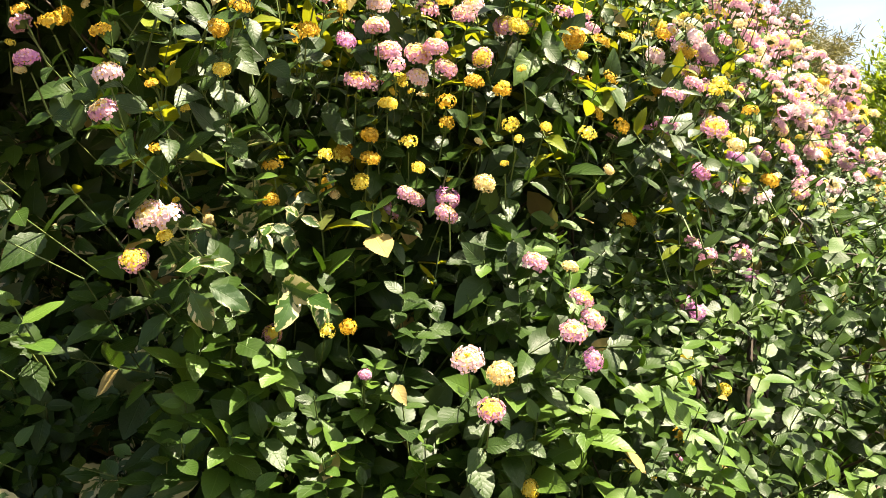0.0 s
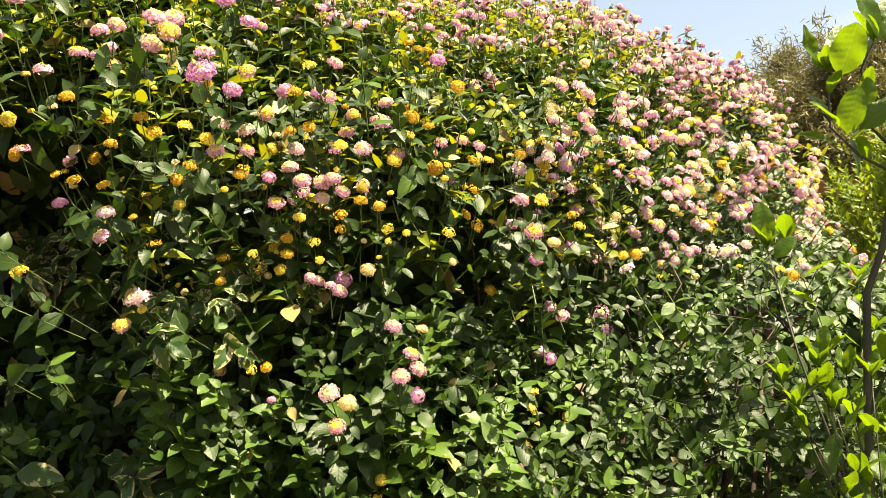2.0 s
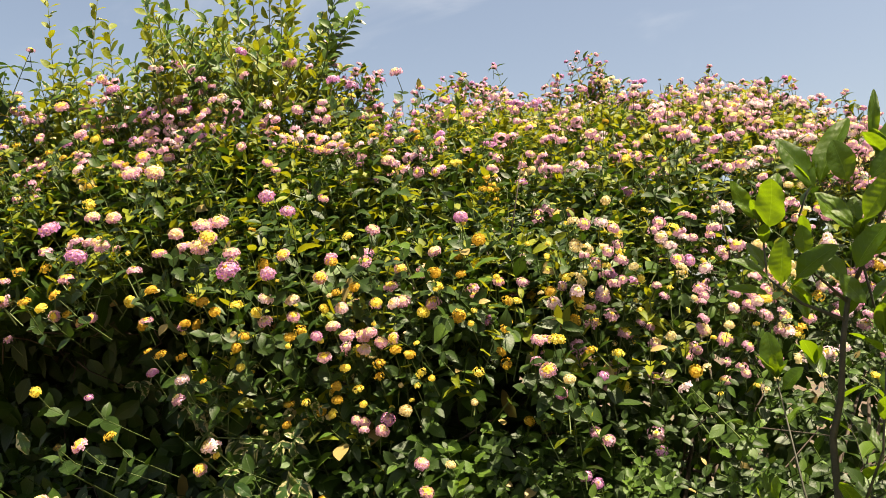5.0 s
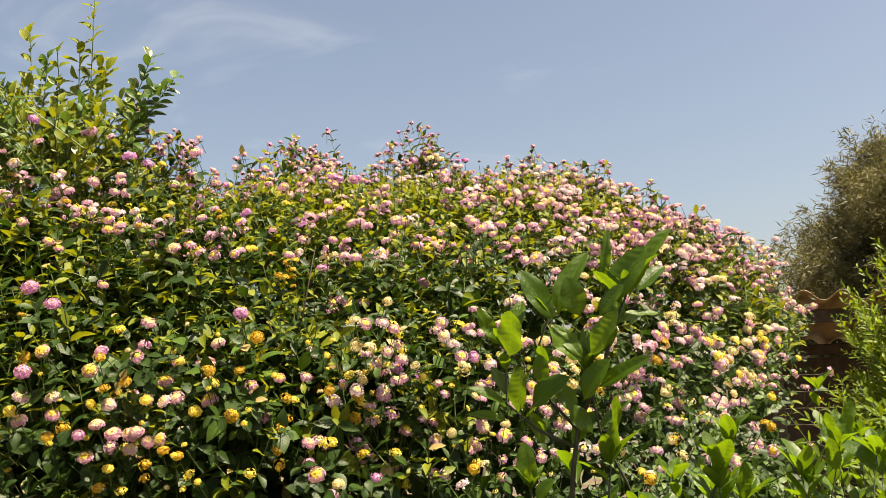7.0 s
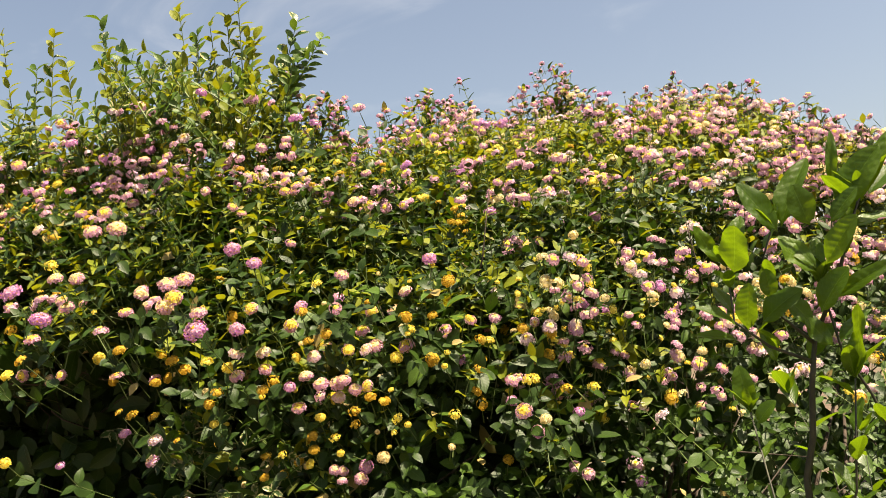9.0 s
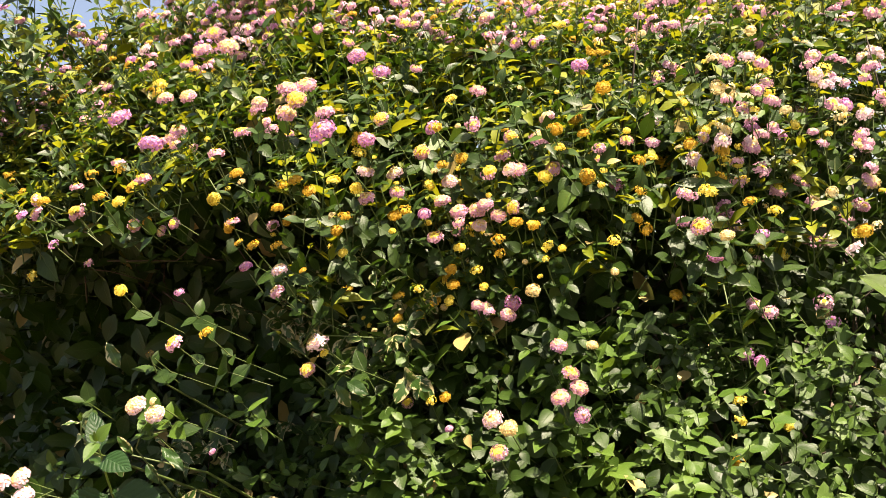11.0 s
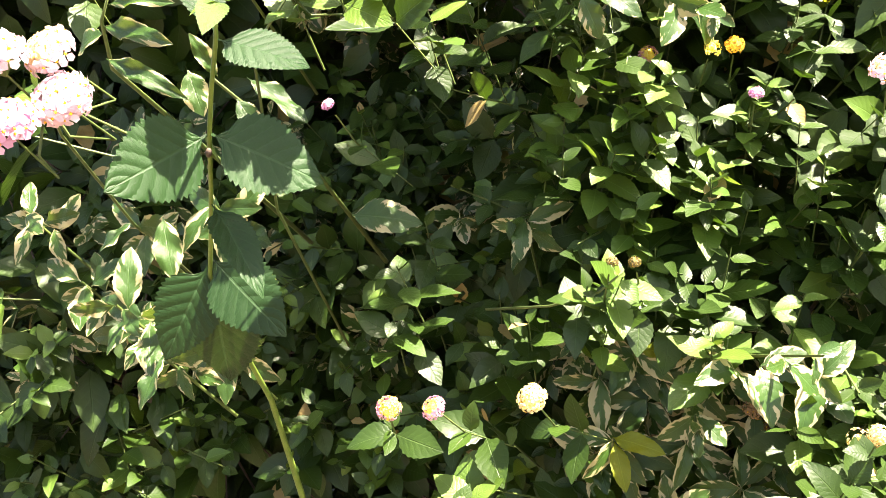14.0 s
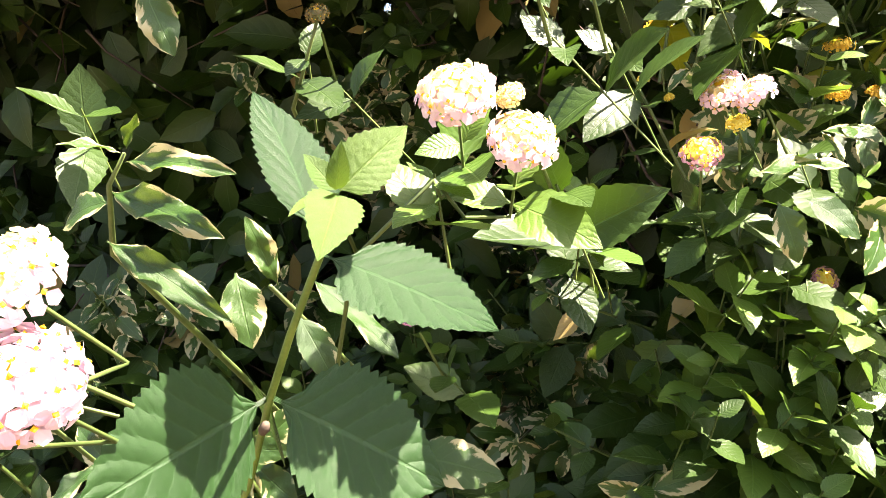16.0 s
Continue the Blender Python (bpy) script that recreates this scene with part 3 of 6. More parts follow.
def front_layer(k, x0, x1, z0, z1, back, leaf, pairs, near=False):
    b, out = front_points(k, x0, x1, z0, z1, back)
    gap = np.array([noise.noise(Vector(q) * 7.0 + Vector((9, 0, 0))) for q in b])
    gap = gap - 0.6 * ((b[:, 0] < -0.33) & (b[:, 2] > 1.28) & (b[:, 2] < 1.72) & (rng.random(k) < 0.93)) * (back < 0.2)
    gap = gap - 0.6 * ((b[:, 0] > -0.33) & (b[:, 0] < 0.5) & (b[:, 2] > 1.42) & (b[:, 2] < 1.72) & (rng.random(k) < 0.7)) * (back < 0.2)
    gap = gap - 0.9 * ((b[:, 0] > -0.23) & (b[:, 0] < 0.0) & (b[:, 2] > 0.84) & (b[:, 2] < 1.06) & (rng.random(k) < 0.8)) * (back < 0.2)
    least = (-0.16 if x0 < 0.1 else -0.04) - 0.3 * (back > 0.2)
    b, out = b[gap > least], out[gap > least]
    k = len(b)
    way = out * 0.85 + np.array((0, 0, 0.45)) + rng.normal(size=(k, 3)) * 0.42
    length = rng.uniform(0.07, 0.17, k)
    F, P, tip = shoots(b, way, length, pairs, leaf * rng.uniform(0.75, 1.2, k), droop=0.4, face=(0.1, -0.35, 0.8) if x1 < 0.3 else (0, -0.5, 0.55))
    stems.straws(b - out * 0.03, tip, 0.0018, 0.0010)
    if near:
        pick = (P[:, 0] > -0.62) & (P[:, 0] < 0.3) & (P[:, 2] > 0.98) & (P[:, 2] < 1.5) & (rng.random(len(P)) < 0.3)
        idx = np.nonzero(pick)[0][: 300 - len(near_leaves)]
        near_leaves.extend((F[i], P[i]) for i in idx)
        keep = np.ones(len(P), bool)
        keep[idx] = False
        F, P = F[keep], P[keep]
        templates = LANTANA_NEAR
    else:
        templates = LANTANA_FAR
    # lighter leaves imitate sun: most on the right slope, few in deeper layers
    fresh = rng.random(len(P)) < (0.05 if back > 0.1 else 0.52 if x0 > 0.1 else 0.2)
    scatter_leaves(F[fresh], P[fresh], foliage, templates, 2)
    scatter_leaves(F[~fresh], P[~fresh], foliage, templates)
    return tip, out


front_layer(320, -0.75, 0.22, 0.75, 1.72, 0.06, 0.058, 4, near=True)
front_layer(420, -0.85, 0.25, 0.75, 1.6, 0.15, 0.056, 4)
front_layer(280, -1.7, 0.25, 0.3, 1.75, 0.08, 0.054, 4)
front_layer(900, 0.18, 1.2, 0.5, 1.75, 0.04, 0.034, 4)
front_layer(700, 0.18, 1.25, 0.4, 1.75, 0.14, 0.038, 4)
front_layer(900, -1.7, 1.25, 0.2, 1.72, 0.24, 0.054, 3)
front_layer(700, -1.9, 1.25, 0.0, 1.7, 0.50, 0.065, 3)


def top_layer(k, back, leaf, pairs, tall, x0=-2.2, x1=1.36, reach=2.3):
    x = rng.uniform(x0, x1, k)
    y = face_y(x) + rng.random(k) ** 0.8 * reach - 0.08
    p = np.stack([x, y, top_z(x, y)], -1)
    near = np.interp(y - face_y(x), (0.5, 1.15), (1.0, 0.0))
    p[:, 2] += lumps(p, 4.0, 0.07) + near * lumps(p, 8.0, 0.11) - back
    gap = np.array([noise.noise(Vector((a * 9.0, b * 9.0, 4.0))) for a, b in zip(x, y)])
    keep = ((x > -0.3) | (p[:, 2] > 1.68)) & ((near < 0.5) | (gap > -0.20)) & ((y - face_y(x) > 0.2) | (rng.random(k) < 0.5))
    p, near, x, y = p[keep], near[keep], x[keep], y[keep]
    k = len(p)
    way = np.array((0.0, -0.25, 1.0)) + rng.normal(size=(k, 3)) * 0.38
    length = rng.uniform(0.06, 0.14, k) + tall * rng.random(k) ** 6
    F, P, tip = shoots(p, way, length, pairs, leaf * rng.uniform(0.75, 1.2, k), droop=0.2, face=(0, -0.2, 0.5))
    stems.straws(p - unit(way) * 0.02, tip, 0.0016, 0.0010)
    # pale leaves thin out towards the front: sunlit crest, shaded shoulder put into colour
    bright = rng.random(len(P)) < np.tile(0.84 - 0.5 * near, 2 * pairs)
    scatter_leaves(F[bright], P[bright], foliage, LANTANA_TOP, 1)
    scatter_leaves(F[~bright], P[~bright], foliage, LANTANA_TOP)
    return tip, unit(way)


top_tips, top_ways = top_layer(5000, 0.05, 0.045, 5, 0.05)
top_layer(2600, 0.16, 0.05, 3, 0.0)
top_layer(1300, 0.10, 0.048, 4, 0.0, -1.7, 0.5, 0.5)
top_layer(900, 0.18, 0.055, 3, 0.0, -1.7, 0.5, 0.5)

# dense leafage inside
k = 17000
x = rng.uniform(-2.2, 1.05, k)
deep = 0.12 + 2.0 * rng.random(k) ** 1.5
lift = rng.uniform(0.15, 1.0, k)
y = face_y(x, 1.8 * lift) + deep
z = np.minimum(lift * (top_z(x, y) - 0.06), top_z(x, y) - 0.06 - 0.13 * (deep < 0.65))
keep = ((deep < 0.9) | (z > top_z(x, y) - 0.5)) & ~((x < -0.25) & (z > 1.25) & (z < 1.7) & (deep < 0.42))
P = np.stack([x, y, z], -1)[keep]
F = frames_of(rng.normal(size=P.shape) + np.array((0, -0.4, -0.5)), rng.normal(size=P.shape) * 0.5 + np.array((0, -0.7, 0.5)), rng.uniform(0.06, 0.095, len(P)) * np.where(P[:, 0] > 0.2, 0.72, 1.0))
scatter_leaves(F, P, foliage, LANTANA_DEEP)

# the hedge goes on, thick, to its far end
k = 6000
x, deep = rng.uniform(-2.3, -0.75, k), rng.uniform(0.45, 1.5, k)
P = np.stack([x, face_y(x, 1.9) + deep, rng.uniform(0.3, 2.15, k)], -1)
scatter_leaves(frames_of(rng.normal(size=P.shape) + np.array((0, 0, -0.6)), rng.normal(size=P.shape) * 0.5 + np.array((0.5, -0.7, 0.3)), rng.uniform(0.06, 0.10, k)), P, foliage, LANTANA_DEEP)

k = 2400
x = rng.uniform(-1.1, 0.4, k)
P = np.stack([x, face_y(x, 1.9) + rng.uniform(0.5, 0.85, k), rng.uniform(0.9, 1.95, k)], -1)
scatter_leaves(frames_of(rng.normal(size=P.shape) + np.array((0, 0, -0.6)), rng.normal(size=P.shape) * 0.5 + np.array((0.3, -0.8, 0.3)), rng.uniform(0.06, 0.09, k)), P, foliage, LANTANA_DEEP)

k = 4500
x = rng.uniform(-2.9, -1.1, k)
P = np.stack([x, face_y(x) + rng.uniform(0.8, 1.5, k), rng.uniform(0.5, 2.1, k)], -1)
scatter_leaves(frames_of(rng.normal(size=P.shape) + np.array((0, 0, -0.6)), rng.normal(size=P.shape) * 0.4 + np.array((0.7, -0.7, 0.2)), rng.uniform(0.09, 0.13, k)), P, foliage, LANTANA_DEEP)

# the far end stands higher
k = 1000
p = np.stack([rng.uniform(-2.4, -1.15, k), rng.uniform(0.95, 1.45, k), rng.uniform(1.75, 2.38, k)], -1)
way = np.array((0.3, -0.3, 0.8)) + rng.normal(size=(k, 3)) * 0.4
F, P, tip = shoots(p, way, rng.uniform(0.06, 0.14, k), 4, 0.055 * rng.uniform(0.75, 1.2, k), droop=0.2, face=(0.2, -0.3, 0.5))
stems.straws(p - unit(way) * 0.04, tip, 0.0016, 0.0010)
bright = rng.random(len(P)) < 0.35
scatter_leaves(F[bright], P[bright], foliage, LANTANA_TOP, 1)
scatter_leaves(F[~bright], P[~bright], foliage, LANTANA_TOP)
for q, o in zip(tip[:90], way[:90]):
    head_list.append((q, o + np.array((0, -0.3, 0.3)), rng.choice(["pink", "sunset", "gold", "mauve"]), rng.uniform(0.8, 1.05)))

# the leafy back of the hedge
k = 5200
x = rng.uniform(-2.3, 1.2, k)
P = np.stack([x, face_y(x) + rng.uniform(1.35, 1.9, k), rng.uniform(0.02, 2.05, k)], -1)
scatter_leaves(frames_of(rng.normal(size=P.shape) + np.array((0, 0, -0.8)), rng.normal(size=P.shape) * 0.4 + np.array((0, -1.0, 0.2)), rng.uniform(0.09, 0.13, k)), P, foliage, LANTANA_DEEP)

# tall flowering shoots that break the skyline
SPURS = ((-0.70, 3.0, 2.80), (-0.62, 3.1, 2.74), (-0.39, 3.2, 2.80), (-0.30, 3.2, 2.72), (-0.19, 3.2, 2.84), (-0.16, 3.15, 2.78), (-0.12, 3.1, 2.70), (0.01, 3.2, 2.60), (0.22, 3.25, 2.64), (0.27, 3.2, 2.66), (0.32, 3.25, 2.64), (0.38, 3.2, 2.60), (0.56, 3.25, 2.62), (0.60, 3.2, 2.57),
         (0.72, 3.0, 2.42), (0.83, 2.95, 2.40), (0.95, 2.85, 2.30), (1.02, 2.75, 2.22), (-0.57, 1.75, 2.50), (-0.47, 1.78, 2.45), (-0.50, 1.9, 2.46), (-0.45, 2.2, 2.50), (-0.52, 2.5, 2.62), (-0.60, 2.7, 2.68), (-0.46, 2.7, 2.63), (-0.34, 2.5, 2.52))
for x, y, z in SPURS:
    for j in range(10):
        foot = np.array([(x + rng.normal() * 0.09, y + rng.normal() * 0.08, z - 0.34)])
        tip = np.array([(x + rng.normal() * 0.05, y + rng.normal() * 0.05, z - 0.03 * j * rng.uniform(0.4, 1.3))])
        F, P, _ = shoots(foot, tip - foot, np.linalg.norm(tip - foot, axis=1), 8, np.array([0.042]), droop=0.15, face=(0, -0.3, 0.5), grow=False)
        scatter_leaves(F, P, foliage, LANTANA_TOP, j % 2)
        stems.straws(foot, tip, 0.0025, 0.0012)
        for m in range(4):
            head_list.append((tip[0] - (tip - foot)[0] * 0.45 * rng.random() * (m > 1) + rng.normal(size=3) * 0.015, (tip - foot)[0] + rng.normal(size=3) * 0.15, rng.choice(["pink", "mauve", "sunset", "pink"]), rng.uniform(0.5, 0.8)))

# flowers on the top: thick towards the far end and the crest, golden along the shoulder
for tip, way in zip(top_tips, top_ways):
    s = tip[1] - float(face_y(tip[0]))
    if tip[0] < -2.0:
        continue
    many = 0.19 + 0.24 * (tip[0] > 0.35) + 0.26 * (s < 0.6)
    many *= 1.0 + 1.6 * noise.noise(Vector(tip) * 4.5)
    if rng.random() < many:
        if s < 0.45 and tip[0] < 0.45:
            kind = rng.choice(["sunset", "gold", "yellow", "pink", "cream", "mauve"], p=[0.42, 0.22, 0.16, 0.12, 0.04, 0.04])
        elif tip[0] > 0.5 or s > 1.3:
            kind = rng.choice(["pink", "cream", "ivory", "sunset", "mauve"], p=[0.40, 0.26, 0.10, 0.18, 0.06])
        else:
            kind = rng.choice(["pink", "sunset", "mauve", "yellow", "cream", "ivory"], p=[0.26, 0.40, 0.08, 0.12, 0.07, 0.07])
        for j in range(rng.choice([1, 2, 3, 5], p=[0.28, 0.3, 0.22, 0.2])):
            at = tip + rng.normal(size=3) * np.array((0.03, 0.03, 0.012)) * (j > 0) + np.array((0, 0, 0.012))
            head_list.append((at, way * 0.6 + np.array((0, -0.25, 0.6)) + rng.normal(size=3) * 0.3, kind, rng.uniform(0.65, 1.05) * (0.8 if kind in ("gold", "yellow") else 1.0)))
# green-brown bud clusters on the tips
for tip, way in zip(top_tips[::28], top_ways[::28]):
    for j in range(3):
        head_list.append((tip + way * 0.012 + rng.normal(size=3) * 0.010, way + rng.normal(size=3) * 0.2, "bud", rng.uniform(0.28, 0.45)))
# flowers along the front's shoulder
k = 190
p, out = front_points(k, -1.4, 1.3, 1.46, 1.80, -0.06)
for at, o in zip(p, out):
    if (at[0] > -0.3 or at[2] > 1.64) and rng.random() < 0.25 + 0.75 * (at[2] - 1.42) / 0.33:
        kind = rng.choice(["sunset", "gold", "yellow", "pink", "mauve"], p=[0.3, 0.28, 0.2, 0.16, 0.06])
        head_list.append((at, o * 0.8 + np.array((0, 0, 0.7)) + rng.normal(size=3) * 0.35, kind, rng.uniform(0.8, 1.1)))
k = 230
p, out = front_points(k, 0.28, 1.1, 1.48, 1.82, -0.05)
for at, o in zip(p, out):
    if rng.random() < 0.2 + 0.8 * (at[2] - 1.48) / 0.25:
        kind = rng.choice(["pink", "cream", "ivory", "sunset", "yellow"], p=[0.34, 0.24, 0.16, 0.14, 0.12])
        for j in range(int(rng.integers(1, 3))):
            head_list.append((at + rng.normal(size=3) * 0.02 * (j > 0), o * 0.6 + np.array((0, 0, 0.8)) + rng.normal(size=3) * 0.35, kind, rng.uniform(0.65, 1.0)))

# flowers among the leaves at the tall end
for i in range(115):
    x, z = rng.uniform(-1.5, -0.35), rng.uniform(1.95, 2.36)
    kind = rng.choice(["pink", "sunset", "mauve", "cream", "yellow"], p=[0.36, 0.30, 0.12, 0.12, 0.10])
    at = np.array((x, 1.36 - 0.35 * (2.2 - z) - 0.25 * rng.random(), z))
    for j in range(int(rng.integers(1, 4))):
        head_list.append((at + rng.normal(size=3) * np.array((0.03, 0.02, 0.014)) * (j > 0), np.array((0.1, -0.4, 0.8)) + rng.normal(size=3) * 0.3, kind, rng.uniform(0.7, 1.05)))
# half-open young heads, a few florets each, between the full ones
p, out = front_points(110, -0.5, 0.7, 1.44, 1.84, -0.05)
for at, o in zip(p, out):
    if at[0] > -0.3 or at[2] > 1.62:
        head_list.append((at, o * 0.6 + np.array((0, 0, 0.8)) + rng.normal(size=3) * 0.3, rng.choice(["yellow", "yellow", "ivory"]), rng.uniform(0.35, 0.55)))

# woody frame of the hedge
wood = Tubes()
for i in range(46):
    x = rng.uniform(-1.6, 1.1)
    y0 = float(face_y(x, 1.2)) + rng.uniform(0.5, 1.1)
    pts = [(x, y0, -0.02)]
    q = np.array(pts[0])
    d = np.array((rng.normal() * 0.2, rng.normal() * 0.2, 1.0))
    for j in range(6):
        d = unit(d + rng.normal(size=3) * 0.28 + np.array((0, -0.10, 0.1)))
        q = q + d * 0.3
        q[1] = max(q[1], float(face_y(q[0], q[2])) + 0.32)
        q[2] = min(q[2], float(top_z(np.array(q[0]), np.array(q[1]))) - 0.06)
        pts.append(tuple(q))
    wood.add(pts, np.linspace(0.013, 0.003, len(pts)), 6)
for i in range(420):
    x, z = rng.uniform(-1.4, 0.9), rng.uniform(0.5, 1.7)
    a = np.array((x, float(face_y(x, z)) + rng.uniform(0.12, 0.5), z))
    b = a + unit(rng.normal(size=3) + np.array((0, -0.5, 0.4))) * rng.uniform(0.12, 0.35)
    b[1] = max(b[1], float(face_y(b[0], b[2])) + 0.06)
    mid = (a + b) / 2 + rng.normal(size=3) * 0.025
    wood.add([a, mid, b], [0.0026, 0.002, 0.001], 4)


def bloom(x, y, z, kind, size, leaves=4):
    """A flower head on its own leafy shoot, which reaches back into the hedge."""
    at = np.array((x, y, z))
    out = face_out(np.array([x]), z)[0]
    axis = out * 0.55 + np.array((0, 0, 0.75)) + rng.normal(size=3) * 0.2
    head_list.append((at, axis, kind, size))
    deep = max(0.03, float(face_y(x, z)) - y + 0.05) if z < 1.7 else 0.06
    foot = at - unit(axis) * 0.05 - out * min(deep, 0.09) + np.array((rng.normal() * 0.015, 0, -0.045))
    near = at - unit(axis) * 0.045
    stems.straws(foot[None], near[None], 0.0007, 0.0007)
    b = foot[None] * 0.6 + near[None] * 0.4
    F, P, _ = shoots(b, near[None] - b + np.array([(0, 0, 0.002)]), np.linalg.norm(near - b, axis=1), leaves // 2, np.array([0.05 if z < 1.6 else 0.038]), droop=0.35, face=(0, -0.45, 0.6))
    scatter_leaves(F, P, foliage, LANTANA_NEAR)



# ---- flower heads with a place of their own ----
bloom(0.07, 0.81, 1.266, "sunset", 0.95)
bloom(0.08, 0.83, 1.296, "ivory", 0.95)
bloom(0.10, 0.92, 1.144, "yellow", 0.85)
bloom(0.11, 0.91, 1.172, "yellow", 0.8)
bloom(0.13, 0.95, 1.134, "yellow", 0.8)
bloom(0.22, 1.00, 1.133, "pink", 1)
bloom(0.22, 1.00, 1.173, "yellow", 0.85)
bloom(0.25, 1.02, 1.160, "yellow", 0.8)
bloom(0.30, 1.11, 1.156, "mauve", 0.6)
bloom(0.31, 1.12, 1.186, "gold", 0.85)
bloom(0.32, 1.13, 1.250, "yellow", 0.85)
bloom(0.32, 1.14, 1.278, "yellow", 0.85)
bloom(0.35, 1.15, 1.111, "yellow", 0.8)
bloom(0.36, 1.16, 1.118, "yellow", 0.7)
bloom(0.38, 1.18, 1.231, "yellow", 0.8)
bloom(-0.318, 0.603, 1.466, "sunset", 1.0)
bloom(-0.299, 0.646, 1.476, "gold", 0.9)
bloom(-0.24, 0.79, 1.402, "sunset", 0.95)
bloom(-0.23, 0.80, 1.442, "cream", 1.1)
bloom(-0.22, 0.81, 1.424, "yellow", 0.6)
bloom(-0.15, 0.92, 1.465, "gold", 0.75)
bloom(-0.15, 0.92, 1.328, "sunset", 0.75)
bloom(-0.12, 0.94, 1.467, "gold", 0.75)
bloom(-0.09, 0.90, 1.331, "yellow", 0.75)
bloom(-0.07, 0.91, 1.334, "gold", 0.75)
bloom(-0.06, 0.94, 1.484, "yellow", 0.8)
bloom(0.00, 0.95, 1.499, "yellow", 0.6)
bloom(0.05, 0.84, 1.307, "cream", 1.1)
bloom(0.07, 0.98, 1.484, "ivory", 0.9)
bloom(0.12, 0.94, 1.397, "pink", 1)
bloom(0.15, 0.86, 1.330, "pink", 1)
bloom(0.16, 0.88, 1.361, "sunset", 0.9)
bloom(0.16, 0.97, 1.392, "ivory", 0.7)
bloom(0.17, 0.88, 1.302, "mauve", 0.85)
bloom(0.17, 0.88, 1.340, "pink", 0.95)
bloom(0.25, 1.12, 1.451, "gold", 0.8)
bloom(0.33, 1.18, 1.344, "mauve", 0.9)
bloom(0.35, 1.19, 1.330, "mauve", 0.8)
bloom(0.35, 1.20, 1.421, "pink", 0.95)
bloom(0.37, 1.21, 1.406, "pink", 0.95)
bloom(0.44, 1.29, 1.409, "pink", 1.1)
bloom(0.45, 1.28, 1.378, "mauve", 0.8)
bloom(-0.46, 0.64, 1.696, "yellow", 0.9)
bloom(-0.42, 0.60, 1.554, "yellow", 0.8)
bloom(-0.34, 0.64, 1.540, "mauve", 0.6)
bloom(-0.32, 0.76, 1.574, "mauve", 0.8)
bloom(-0.32, 0.75, 1.613, "gold", 0.6)
bloom(-0.30, 0.76, 1.605, "gold", 0.9)
bloom(-0.26, 0.77, 1.599, "gold", 0.85)
bloom(-0.25, 0.75, 1.526, "pink", 0.9)
bloom(-0.25, 0.76, 1.560, "cream", 0.95)
bloom(-0.25, 0.77, 1.658, "gold", 0.8)
bloom(-0.22, 0.78, 1.555, "gold", 0.55)
bloom(-0.20, 0.76, 1.692, "gold", 0.9)
bloom(-0.19, 0.78, 1.675, "gold", 0.9)
bloom(-0.17, 0.81, 1.611, "gold", 0.8)
bloom(-0.17, 0.82, 1.576, "yellow", 0.7)
bloom(-0.15, 0.79, 1.684, "yellow", 1)
bloom(-0.15, 0.81, 1.630, "gold", 0.9)
bloom(-0.15, 0.93, 1.501, "gold", 0.9)
bloom(-0.13, 0.82, 1.671, "yellow", 0.9)
bloom(-0.12, 0.83, 1.654, "pink", 1)
bloom(-0.11, 0.82, 1.693, "cream", 1)
bloom(-0.10, 0.87, 1.625, "gold", 0.9)
bloom(-0.09, 0.87, 1.661, "sunset", 0.9)
bloom(-0.09, 0.90, 1.507, "yellow", 0.7)
bloom(-0.09, 0.87, 1.691, "cream", 1)
bloom(-0.07, 0.91, 1.625, "mauve", 0.8)
bloom(-0.06, 0.92, 1.586, "sunset", 1)
bloom(-0.05, 0.94, 1.508, "gold", 0.85)
bloom(-0.05, 0.94, 1.533, "gold", 0.8)
bloom(-0.04, 0.95, 1.674, "cream", 1)
bloom(-0.04, 0.92, 1.641, "pink", 1)
bloom(-0.03, 0.95, 1.623, "pink", 1.1)
bloom(-0.03, 0.94, 1.565, "yellow", 0.85)
bloom(-0.02, 0.93, 1.603, "pink", 0.8)
bloom(-0.01, 0.95, 1.526, "yellow", 0.85)
bloom(0.00, 0.96, 1.622, "pink", 1.1)
bloom(0.00, 0.96, 1.597, "cream", 0.9)
bloom(0.01, 0.99, 1.680, "sunset", 1)
bloom(0.02, 0.95, 1.626, "pink", 1)
bloom(0.03, 0.97, 1.608, "pink", 0.95)
bloom(0.03, 0.96, 1.680, "yellow", 0.9)
bloom(0.03, 0.96, 1.547, "gold", 0.8)
bloom(0.03, 0.96, 1.570, "gold", 0.9)
bloom(0.05, 1.02, 1.682, "pink", 1.1)
bloom(0.06, 0.97, 1.677, "cream", 0.9)
bloom(0.06, 0.97, 1.593, "gold", 0.9)
bloom(0.09, 0.97, 1.583, "gold", 0.8)
bloom(0.10, 1.05, 1.676, "sunset", 1.2)
bloom(0.10, 0.99, 1.549, "yellow", 0.9)
bloom(0.11, 0.99, 1.658, "yellow", 1)
bloom(0.14, 1.13, 1.694, "sunset", 1.1)
bloom(0.18, 1.11, 1.640, "mauve", 0.9)
bloom(0.18, 1.25, 1.694, "sunset", 1)
bloom(0.19, 1.04, 1.546, "yellow", 0.9)
bloom(0.20, 1.16, 1.634, "gold", 0.9)
bloom(0.21, 1.28, 1.689, "gold", 1)
bloom(0.21, 1.10, 1.580, "gold", 0.8)
bloom(0.22, 1.12, 1.674, "gold", 1)
bloom(0.29, 1.07, 1.561, "mauve", 0.8)
bloom(0.30, 1.09, 1.598, "pink", 1)
bloom(0.31, 1.03, 1.598, "pink", 0.9)
bloom(0.33, 1.08, 1.504, "mauve", 0.9)
bloom(0.33, 1.02, 1.546, "sunset", 1.1)
